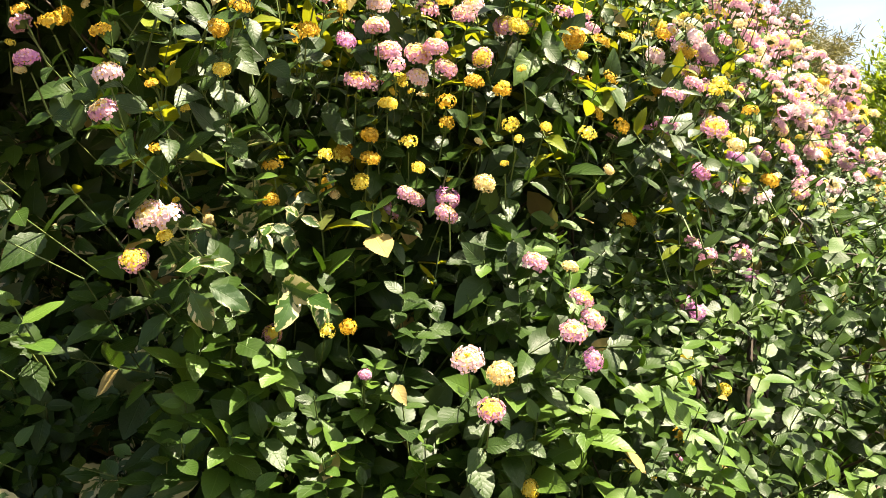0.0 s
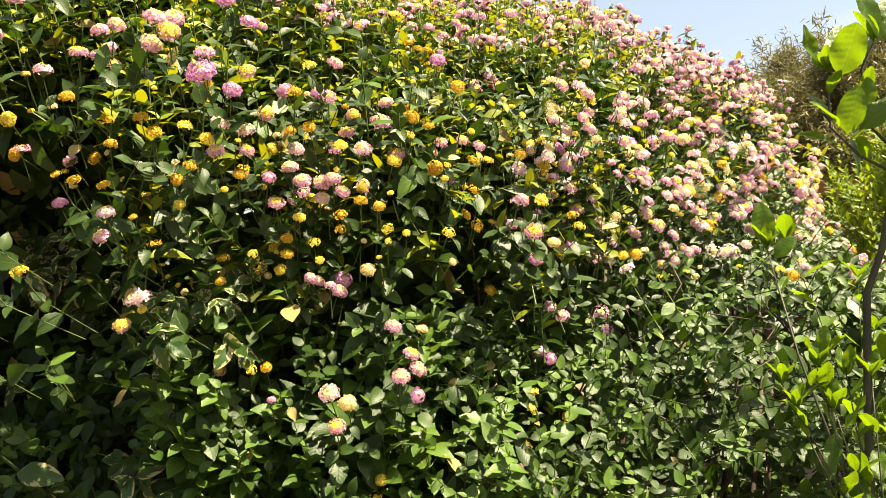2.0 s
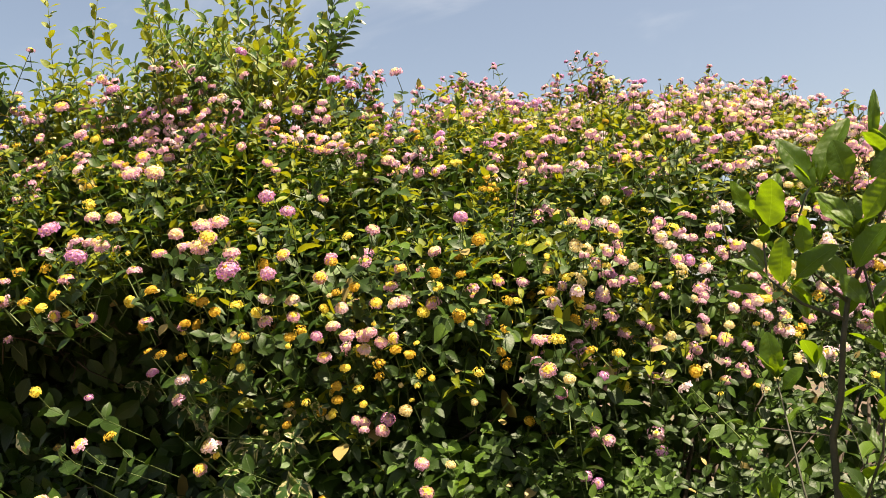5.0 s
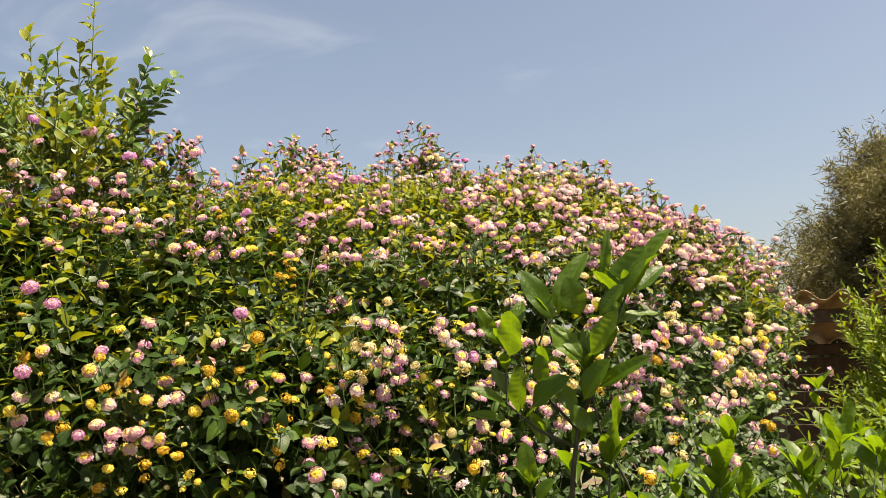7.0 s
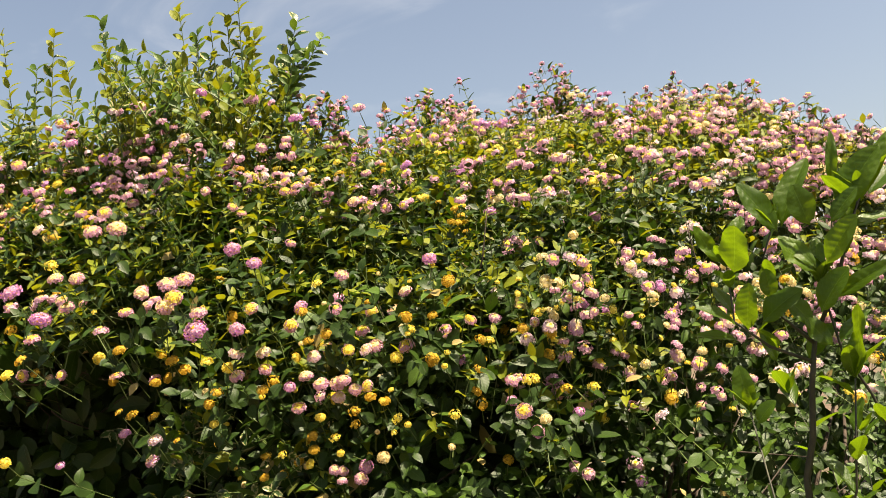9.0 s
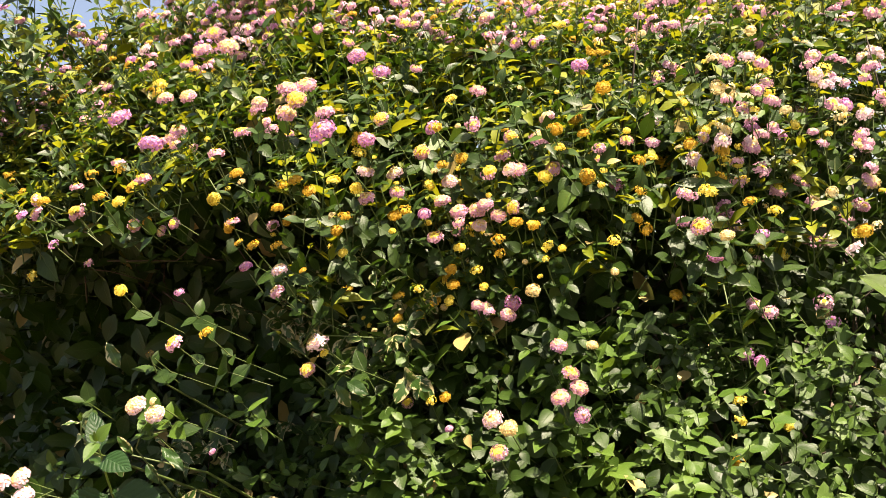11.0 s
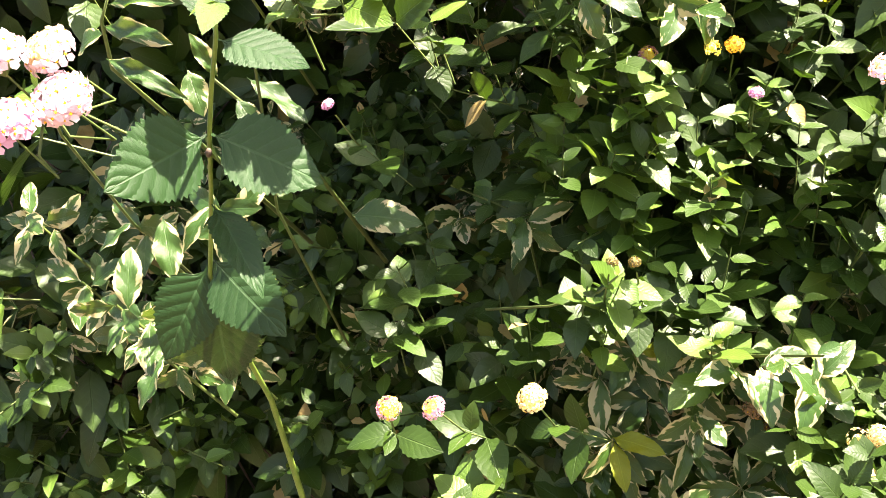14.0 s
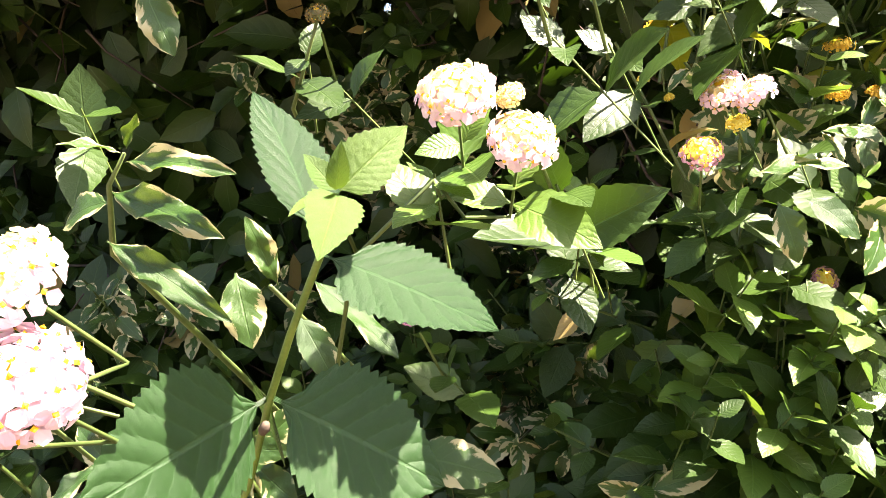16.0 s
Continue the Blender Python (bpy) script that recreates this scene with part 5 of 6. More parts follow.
# ---- variegated shrub grown through the hedge ----
varieg = thing("variegated_shrub", "variegated shrub with cream-edged leaves growing through the hedge", "shrub", (-0.5, 1.5, 0.0))
v_bulk, v_stems, v_near = Bulk(), Tubes(), []


def cream_layer(k, cx, cz, rx, rz, back, leaf=0.055, near=True, hang=0.55):
    x = cx + rng.normal(size=k) * rx
    z = cz + rng.normal(size=k) * rz
    b = np.stack([x, face_y(x, z), z], -1)
    out = face_out(x, z)
    b = b - out * (back + rng.uniform(-0.05, 0.08, k))[:, None]
    way = out * 0.8 + np.array((0, 0, 0.2)) + rng.normal(size=(k, 3)) * 0.5
    length = rng.uniform(0.06, 0.15, k)
    F, P, tip = shoots(b, way, length, 4, leaf * rng.uniform(0.75, 1.2, k), droop=hang, face=(0, -0.6, 0.4), open_deg=55)
    v_stems.straws(b - out * 0.05, tip, 0.002, 0.0012)
    if near:
        idx = rng.permutation(len(P))[: min(len(P) // 2, 300 - len(v_near))]
        v_near.extend((F[i], P[i]) for i in idx)
        keep = np.ones(len(P), bool)
        keep[idx] = False
        F, P = F[keep], P[keep]
        scatter_leaves(F, P, v_bulk, CREAM_NEAR)
    else:
        scatter_leaves(F, P, v_bulk, CREAM_FAR)


cream_layer(9, -0.79, 1.10, 0.055, 0.10, 0.09, leaf=0.045)
cream_layer(9, -0.12, 1.02, 0.09, 0.04, -0.01, leaf=0.048)
cream_layer(8, -0.17, 1.43, 0.035, 0.03, -0.03, leaf=0.042)
cream_layer(4, -0.68, 1.44, 0.05, 0.05, 0.04, leaf=0.060)
cream_layer(14, -0.66, 1.48, 0.08, 0.05, 0.02)
cream_layer(10, -0.42, 1.18, 0.03, 0.05, 0.06)
cream_layer(60, -0.45, 1.10, 0.30, 0.20, 0.14, near=False)
cream_layer(34, -0.62, 1.40, 0.16, 0.12, 0.26, near=False)
cream_layer(30, 0.1, 0.95, 0.25, 0.12, 0.12, near=False)


def cream_spray(base, tip, pairs, leaf):
    """An upright shoot that stands out of the hedge's top."""
    b, t = np.array([base], float), np.array([tip], float)
    L = np.linalg.norm(t - b, axis=1)
    F, P, _ = shoots(b, t - b, L, pairs, np.array([leaf]), droop=0.0, face=(0, -0.6, 0.3), open_deg=50, grow=False)
    fresh = rng.random(len(P)) < 0.82
    scatter_leaves(F[fresh], P[fresh], v_bulk, CREAM_NEAR, 1 + int(rng.random() < 0.6))
    scatter_leaves(F[~fresh], P[~fresh], v_bulk, CREAM_NEAR)
    v_stems.straws(b, t, 0.0025, 0.001)


for i in range(400):
    x = rng.uniform(-1.55, -0.45)
    y = 1.5 + rng.normal() * 0.12
    z = 2.35 + rng.normal() * 0.06 - 0.3 * max(0.0, x + 0.65) - 0.35 * min(0.4, max(0.0, -0.85 - x))
    top = (x + rng.normal() * 0.08, y - 0.05 + rng.normal() * 0.07, z + rng.uniform(0.02, 0.12))
    cream_spray((x, y, z - 0.09), top, 6, 0.036)
# the shoots that stand up against the sky
SPRAYS = ((-0.645, 2.84, 0.0), (-0.66, 2.66, -0.02), (-0.62, 2.62, 0.03), (-0.42, 2.60, 0.16), (-0.45, 2.54, 0.14), (-0.50, 2.50, 0.12), (-0.39, 2.56, 0.19), (-0.85, 2.75, -0.03), (-0.82, 2.68, 0.0), (-0.76, 2.58, 0.0), (-0.70, 2.70, -0.02), (-1.25, 2.85, -0.14), (-1.18, 2.74, -0.08), (-1.02, 2.62, 0.04), (-0.95, 2.58, 0.0), (-1.47, 2.85, 0.0), (-1.64, 2.88, -0.05), (-1.35, 2.7, -0.04), (-1.55, 2.75, 0.0), (-0.90, 2.62, 0.05))
for x, z, lean in SPRAYS:
    cream_spray((x - lean, 1.58, 2.28), (x, 1.60 + rng.normal() * 0.03, z), 16, 0.046)


LONG_CREAM = [broad_leaf(9, 7, 0.40, (0.75, 0.85), depth=0.03, fold=0.3, droop=d, stalk=0.06, quilt=0.006, veins=6.0, wave=w) for d, w in ((0.25, 0.25), (0.4, 0.15), (0.1, 0.3))]
LONG_MESH = [mesh_of("leaf", tp[0], tp[1], [MAT[c, "object"]], tp[2]) for c in ("cream", "edged") for tp in LONG_CREAM]


def cream_leaf(foot, tip, wide=1.0, face=(0.1, -0.45, 0.85), form=3):
    """One leaf of the shoots that reach out beside the tall lantana shoot."""
    a, b = np.array(foot), np.array(tip)
    L = np.linalg.norm(b - a)
    f = frames_of((b - a)[None], np.array([face], float), L * 1.03, L * wide)[0]
    child("leaf", LONG_MESH[form + int(rng.integers(0, 3))], varieg, matrix=pose_of(f, a))


cream_leaf((-0.485, 0.560, 1.366), (-0.499, 0.540, 1.372))
cream_leaf((-0.482, 0.560, 1.362), (-0.425, 0.535, 1.366), 0.5, (0.3, -0.8, 0.4))
cream_leaf((-0.482, 0.560, 1.368), (-0.472, 0.550, 1.383))
cream_leaf((-0.497, 0.570, 1.349), (-0.425, 0.540, 1.336), 0.5, (0.3, -0.85, 0.3))
cream_leaf((-0.497, 0.570, 1.326), (-0.430, 0.550, 1.305), 0.5, (0.3, -0.85, 0.3))
cream_leaf((-0.497, 0.570, 1.344), (-0.533, 0.570, 1.338), 1.3, (0.2, -0.8, 0.5))
cream_leaf((-0.424, 0.600, 1.311), (-0.430, 0.580, 1.340), 0.9, (0.6, -0.7, 0.2))
cream_leaf((-0.435, 0.580, 1.316), (-0.420, 0.570, 1.288), 1.5, (0.3, -0.8, 0.4))
cream_leaf((-0.437, 0.660, 1.312), (-0.380, 0.650, 1.281), 0.7)
cream_leaf((-0.422, 0.620, 1.295), (-0.398, 0.610, 1.272), 1.2, (0.3, -0.8, 0.4))
cream_leaf((-0.573, 0.680, 1.482), (-0.548, 0.680, 1.440), 1.2, (0.5, -0.85, -0.12))
cream_leaf((-0.529, 0.660, 1.197), (-0.509, 0.640, 1.150), 1.1, (0.4, -0.8, 0.3))
cream_leaf((-0.436, 0.840, 1.176), (-0.370, 0.830, 1.181), 1.4, (0.2, -0.8, 0.5))
cream_leaf((-0.209, 0.800, 1.391), (-0.162, 0.790, 1.408), 1.1)
cream_leaf((-0.194, 0.800, 1.375), (-0.176, 0.800, 1.341), 1.4, (0.2, -0.9, 0.3))
cream_leaf((-0.178, 0.805, 1.378), (-0.144, 0.800, 1.364), 1.4, (0.1, -0.8, 0.5))
# leafy whorls low down, each of seven leaves
for x, y, z in ((-0.535, 0.60, 1.133), (-0.57, 0.67, 1.19), (-0.54, 0.66, 1.07), (-0.518, 0.72, 1.200), (-0.54, 0.74, 1.06), (-0.68, 0.72, 1.12), (-0.72, 0.70, 1.19), (-0.66, 0.76, 1.06),
                (-0.165, 0.815, 0.975), (-0.150, 0.84, 1.055), (-0.10, 0.84, 0.97), (-0.14, 0.86, 1.0), (-0.05, 0.84, 0.93), (-0.185, 0.86, 1.02), (-0.26, 0.863, 1.173), (-0.125, 0.85, 1.03), (-0.085, 0.80, 0.875), (-0.06, 0.81, 0.89), (-0.11, 0.81, 0.91), (-0.04, 0.87, 1.0), (-0.19, 0.86, 0.94), (-0.02, 0.87, 0.96), (-0.13, 0.82, 0.86)):
    v_stems.straws(np.array([(x - 0.01, y + 0.12, z - 0.10)]), np.array([(x, y, z)]), 0.0022, 0.0014)
    turn = rng.uniform(0, 6.28)
    for i in range(7):
        a = turn + i * 2.4
        reach = np.array((math.cos(a) + 0.15, -0.35 + 0.45 * math.sin(a), 0.75 * math.sin(a) - 0.05))
        foot = np.array((x, y, z)) - np.array((0, -0.02, 0.012)) * (i / 3)
        cream_leaf(foot, foot + unit(reach) * rng.uniform(0.034, 0.052), rng.uniform(0.95, 1.25), (0.1 + 0.35 * rng.normal(), -0.9, 0.18 + 0.3 * rng.normal()), 3 * (i % 2))
# new yellow-green leaves among them
NEW_MESH = mesh_of("leaf", LONG_CREAM[0][0], LONG_CREAM[0][1], [MAT["young", "object"]], LONG_CREAM[0][2])
for foot, tip in (((-0.165, 0.812, 0.977), (-0.120, 0.790, 0.982)), ((-0.163, 0.810, 0.974), (-0.148, 0.785, 0.940)), ((-0.090, 0.795, 0.885), (-0.048, 0.775, 0.892)), ((-0.120, 0.800, 0.868), (-0.088, 0.780, 0.860)), ((-0.145, 0.835, 1.058), (-0.108, 0.815, 1.063))):
    a, b = np.array(foot), np.array(tip)
    L = np.linalg.norm(b - a)
    child("leaf", NEW_MESH, varieg, "bright yellow-green new leaf", matrix=pose_of(frames_of((b - a)[None], np.array([(0.1, -0.7, 0.7)]), L, L)[0], a))
v_stems.add([(-0.09, 0.98, 0.82), (-0.05, 0.905, 0.891), (-0.015, 0.895, 0.935), (0.005, 0.90, 0.975)], [0.0022, 0.0020, 0.0016, 0.0012])
v_stems.add([(-0.06, 0.98, 0.80), (-0.035, 0.91, 0.900), (0.010, 0.90, 0.955), (0.028, 0.905, 0.995)], [0.0022, 0.0020, 0.0016, 0.0012])
v_stems.add([(-0.07, 1.02, 0.99), (-0.035, 1.0, 0.95), (-0.022, 0.97, 0.925), (-0.002, 0.93, 0.915)], [0.0016, 0.0014, 0.0012, 0.0010])
v_stems.add([(-0.56, 0.98, 1.12), (-0.53, 0.75, 1.24), (-0.505, 0.585, 1.32), (-0.494, 0.565, 1.352), (-0.483, 0.56, 1.366)], [0.003, 0.0025, 0.0018, 0.0013, 0.001])
v_stems.add([(-0.46, 0.98, 1.10), (-0.45, 0.76, 1.25), (-0.428, 0.60, 1.31)], [0.003, 0.002, 0.0012])
child("shoot_growth", v_stems.mesh("shoot_growth", MAT["green_stem"]), varieg, "thin green shoots", "stuff")
child("foliage", v_bulk.mesh("foliage", [MAT["cream", "island"], MAT["fresh", "island"], MAT["young", "island"]]), varieg, "green leaves with broad cream margins", "stuff")
V_MESH = [mesh_of("leaf", tp[0], tp[1], [MAT["cream", "object"]], tp[2]) for tp in CREAM_NEAR]
for i, (f, p) in enumerate(v_near):
    child("leaf", V_MESH[i % 3], varieg, matrix=pose_of(f, p))


# ---- citrus saplings ----
CITRUS = [broad_leaf(9, 7, 0.41, (0.62, 0.70), depth=0.025, fold=f, droop=d, stalk=0.05, quilt=0.010, veins=8.0, wave=w) for f, d, w in ((0.35, 0.12, 0.10), (0.5, 0.3, 0.16), (0.2, -0.15, 0.22), (0.6, 0.2, 0.08))]
CITRUS_SMALL = [leaf_template(4, 0.44, (0.6, 0.7), fold=f, droop=d) for f, d in ((0.35, 0.12), (0.5, 0.3), (0.2, -0.1))]
CITRUS_MESH = [mesh_of("leaf", tp[0], tp[1], [MAT["citrus", "object"]], tp[2]) for tp in CITRUS]


def citrus_leaves(tree, line, count, leaf, extra, start=0.2, rise=1.5, tip_bunch=5):
    """Leaves up a stem in a spiral, steep and large towards its tip. Those past a few hundred on one tree go to the joined rest."""
    L = np.array(line, float)
    seg = np.linalg.norm(np.diff(L, axis=0), axis=1)
    cum = np.concatenate([[0], np.cumsum(seg)]) / seg.sum()
    az = rng.uniform(0, 6.28)
    for i in range(count + tip_bunch):
        t = start + (1 - start) * min(1.0, (i + rng.uniform(0, 0.5)) / count)
        at = np.array([np.interp(t, cum, L[:, a]) for a in range(3)])
        az += 2.4
        lift = rise + 0.5 * (t > 0.95) + rng.normal() * 0.25
        d = np.array([(math.cos(az), math.sin(az), lift)])
        up = np.array([(-math.cos(az), -math.sin(az), 0.9)]) + rng.normal(size=(1, 3)) * 0.25
        size = leaf * rng.uniform(0.7, 1.15) * (0.75 if t > 0.97 and i > count else 1.0)
        f = frames_of(d, up, size)
        if len(tree.children) < 290:
            child("leaf", CITRUS_MESH[int(rng.integers(0, 4))], tree, matrix=pose_of(f[0], at))
        else:
            extra.add(CITRUS_SMALL[int(rng.integers(0, 3))], f, at[None])


def citrus_leaf(tree, foot, tip, wide=1.0):
    """One leaf with a place of its own; its face looks back across its lean, towards the open side."""
    a, b = np.array(foot), np.array(tip)
    d = unit(b - a)
    L = np.linalg.norm(b - a)
    face = np.array([(-0.6 * d[0], -0.75, 0.45)]) + rng.normal(size=(1, 3)) * 0.15
    f = frames_of(d[None], face, L, L * wide)[0]
    child("leaf", CITRUS_MESH[int(rng.integers(0, 4))], tree, matrix=pose_of(f, a))


def citrus_sapling(label, base, trunk, branches, rise=1.5):
    tree = thing("citrus_sapling", label, "sapling", base, "citrus saplings")
    pts = [base] + trunk
    v, t = tube(pts, np.linspace(0.0065, 0.0032, len(pts)), 8)
    child("trunk", mesh_of("trunk", v, t, [MAT["citrus_stem"]]), tree)
    extra = Bulk()
    for line, r, count, leaf in branches:
        v, t = tube(line, np.linspace(r * 0.6, r * 0.3, len(line)), 6)
        child("branch", mesh_of("branch", v, t, [MAT["citrus_stem"]]), tree)
        citrus_leaves(tree, line, count, leaf, extra, rise=rise)
    if extra.n:
        child("foliage", extra.mesh("foliage", [MAT["citrus", "island"]]), tree, "bright yellow-green leaves", "stuff")
    return tree


tall = citrus_sapling("young citrus tree with upright glossy yellow-green leaves", (0.80, 0.90, 0.0), [(0.79, 0.89, 0.8), (0.772, 0.86, 1.30), (0.773, 0.86, 1.453), (0.788, 0.85, 1.506), (0.797, 0.84, 1.575), (0.809, 0.83, 1.634)], [
    ([(0.809, 0.83, 1.634), (0.845, 0.82, 1.702), (0.864, 0.82, 1.758), (0.885, 0.82, 1.806)], 0.005, 5, 0.055),
    ([(0.807, 0.83, 1.627), (0.768, 0.83, 1.671), (0.761, 0.83, 1.742), (0.775, 0.825, 1.775)], 0.004, 3, 0.050),
    ([(0.801, 0.83, 1.605), (0.755, 0.82, 1.628), (0.717, 0.81, 1.664), (0.716, 0.815, 1.735)], 0.004, 4, 0.050),
    ([(0.800, 0.90, 1.00), (0.923, 0.90, 1.431), (0.887, 0.88, 1.476), (0.864, 0.86, 1.556), (0.838, 0.84, 1.614), (0.825, 0.82, 1.70)], 0.005, 5, 0.055),
    ([(0.79, 0.89, 1.10), (0.72, 1.00, 1.36), (0.69, 1.06, 1.52)], 0.004, 3, 0.050),
    ([(0.923, 0.90, 1.431), (0.965, 0.90, 1.52), (1.0, 0.90, 1.60)], 0.0035, 6, 0.062),
    ([(0.772, 0.86, 1.30), (0.83, 0.84, 1.44), (0.848, 0.83, 1.58)], 0.0035, 6, 0.060),
])
low = citrus_sapling("low citrus sapling with large bright yellow-green leaves", (0.72, 0.36, 0.0), [(0.71, 0.34, 0.6), (0.69, 0.30, 1.2)], [
    ([(0.69, 0.30, 1.2), (0.684, 0.288, 1.32), (0.683, 0.286, 1.375)], 0.004, 1, 0.05),
    ([(0.71, 0.34, 1.0), (0.76, 0.38, 1.2), (0.80, 0.42, 1.33)], 0.004, 6, 0.060),
])
citrus_leaf(low, (0.682, 0.290, 1.384), (0.622, 0.271, 1.468), 0.78)
citrus_leaf(low, (0.678, 0.280, 1.378), (0.636, 0.250, 1.448), 0.75)
citrus_leaf(low, (0.683, 0.290, 1.388), (0.716, 0.270, 1.455), 0.99)
citrus_leaf(low, (0.686, 0.285, 1.365), (0.743, 0.240, 1.448), 0.74)
citrus_leaf(low, (0.677, 0.280, 1.362), (0.611, 0.260, 1.404), 0.76)
citrus_leaf(low, (0.680, 0.280, 1.370), (0.675, 0.300, 1.427), 0.88)
citrus_leaf(low, (0.688, 0.290, 1.361), (0.689, 0.220, 1.391), 1.60)
citrus_leaf(tall, (0.784, 0.820, 1.774), (0.749, 0.797, 1.843), 1.02)
citrus_leaf(tall, (0.789, 0.830, 1.780), (0.821, 0.841, 1.873), 0.96)
citrus_leaf(tall, (0.823, 0.800, 1.775), (0.813, 0.780, 1.825), 1.51)
citrus_leaf(tall, (0.857, 0.820, 1.790), (0.908, 0.800, 1.863), 1.22)
citrus_leaf(tall, (0.885, 0.830, 1.798), (0.934, 0.820, 1.894), 0.69)
citrus_leaf(tall, (0.895, 0.850, 1.807), (0.929, 0.870, 1.850), 1.24)
citrus_leaf(tall, (0.854, 0.830, 1.822), (0.864, 0.811, 1.888), 0.50)
citrus_leaf(tall, (0.848, 0.800, 1.774), (0.879, 0.790, 1.815), 1.22)
citrus_leaf(tall, (0.869, 0.830, 1.765), (0.919, 0.850, 1.791), 0.93)
citrus_leaf(tall, (0.709, 0.820, 1.742), (0.679, 0.808, 1.794), 0.86)
citrus_leaf(tall, (0.719, 0.810, 1.738), (0.738, 0.830, 1.806), 0.95)
citrus_leaf(tall, (0.725, 0.800, 1.726), (0.743, 0.775, 1.787), 1.55)
citrus_leaf(tall, (0.824, 0.800, 1.720), (0.791, 0.793, 1.770), 0.88)
citrus_leaf(tall, (0.836, 0.790, 1.723), (0.871, 0.758, 1.777), 1.21)
citrus_leaf(tall, (0.825, 0.820, 1.717), (0.827, 0.830, 1.762), 1.02)
citrus_leaf(tall, (0.821, 0.800, 1.717), (0.780, 0.790, 1.757), 1.35)
citrus_leaf(tall, (0.840, 0.810, 1.681), (0.907, 0.785, 1.722), 0.67)
citrus_leaf(tall, (0.822, 0.800, 1.666), (0.851, 0.780, 1.719), 1.60)
citrus_leaf(tall, (0.734, 0.800, 1.652), (0.740, 0.780, 1.710), 1.37)
citrus_leaf(tall, (0.722, 0.790, 1.659), (0.688, 0.755, 1.693), 0.99)
citrus_leaf(tall, (0.719, 0.800, 1.641), (0.674, 0.778, 1.657), 0.69)
citrus_leaf(tall, (0.765, 0.820, 1.689), (0.764, 0.810, 1.727), 1.40)
citrus_leaf(tall, (0.751, 0.810, 1.659), (0.793, 0.790, 1.702), 1.41)
citrus_leaf(tall, (0.690, 1.060, 1.523), (0.680, 1.058, 1.593), 1.20)
citrus_leaf(tall, (0.700, 1.050, 1.503), (0.725, 1.040, 1.539), 1.55)
citrus_leaf(tall, (0.848, 0.830, 1.580), (0.874, 0.820, 1.670), 0.66)
citrus_leaf(tall, (0.808, 0.820, 1.652), (0.791, 0.800, 1.688), 1.46)
citrus_leaf(tall, (0.797, 0.840, 1.607), (0.829, 0.830, 1.652), 1.18)
citrus_leaf(tall, (0.759, 0.840, 1.607), (0.749, 0.820, 1.652), 1.16)
citrus_leaf(tall, (0.829, 0.820, 1.623), (0.799, 0.810, 1.659), 1.31)
bush_lines = []
for i in range(40):
    x, y = 0.86 + 0.80 * (i % 20) / 19 + rng.normal() * 0.03, 0.78 + 0.40 * rng.random()
    z = 1.42 + 0.15 * rng.random() + 0.05 * (x > 1.0)
    bush_lines.append(([(1.12 + 0.25 * (x - 1.1), 0.9, 0.75 + 0.1 * rng.random()), (x * 0.8 + 0.22, (y + 0.9) / 2, 1.1), (x, y, z - 0.12), (x + rng.normal() * 0.02, y, z)], 0.0022, 17, 0.062))
citrus_sapling("bushy citrus sapling with bright new leaves", (1.12, 0.9, 0.0), [(1.12, 0.9, 0.4), (1.12, 0.9, 0.8)], bush_lines, 0.85)

thicket = []
for i in range(36):
    x, y = 0.90 + 0.36 * (i % 12) / 11 + rng.normal() * 0.03, 0.95 + 0.28 * rng.random()
    z = (1.34, 1.43, 1.52)[i // 12] + 0.05 * rng.normal() - 0.06 * (x > 1.2)
    thicket.append(([(1.0 + 0.3 * (x - 1.0), 1.05, 0.9), (x * 0.7 + 0.3, (y + 1.05) / 2, z - 0.30), (x, y, z - 0.13), (x + rng.normal() * 0.02, y, z)], 0.0018, 20, 0.043))
citrus_sapling("leafy citrus sapling against the hedge with small leaves", (1.0, 1.05, 0.0), [(1.0, 1.05, 0.5), (1.0, 1.05, 0.9)], thicket, 0.85)
spread = []
for i in range(36):
    x, y = 1.12 + 0.50 * (i % 12) / 11 + rng.normal() * 0.03, 1.15 + 0.30 * rng.random()
    z = (1.36, 1.47, 1.58)[i // 12] + 0.04 * rng.normal()
    spread.append(([(1.35, 1.3, 0.8), (x * 0.7 + 0.4, (y + 1.3) / 2, z - 0.32), (x, y, z - 0.13), (x + rng.normal() * 0.02, y, z)], 0.0018, 22, 0.044))
citrus_sapling("spreading citrus sapling with dense yellow-green leaves", (1.35, 1.3, 0.0), [(1.35, 1.3, 0.4), (1.35, 1.3, 0.8)], spread, 0.85)
sprout = [([(0.78, 0.80, 1.0), ((x + 0.78) / 2, (y + 0.8) / 2, 1.2), (x, y, z)], 0.0025, 6, 0.048) for x, y, z in ((0.650, 0.79, 1.34), (0.694, 0.80, 1.36), (0.729, 0.80, 1.35), (0.758, 0.80, 1.35), (0.665, 0.78, 1.31), (0.709, 0.78, 1.31), (0.795, 0.85, 1.28), (0.824, 0.85, 1.29), (0.856, 0.85, 1.28))]
citrus_sapling("short citrus sprout with bright yellow-green leaves", (0.78, 0.80, 0.0), [(0.78, 0.80, 0.5), (0.78, 0.80, 1.0)], sprout)


# ---- narrow-leaved shrub ----
NARROW = [leaf_template(2, 0.34, (0.7, 0.7), fold=f, droop=d) for f, d in ((0.3, 0.1), (0.4, 0.35), (0.2, -0.1))]
NARROW_MESH = [mesh_of("leaf", tp[0], tp[1], [MAT["narrow", "object"]], tp[2]) for tp in NARROW]


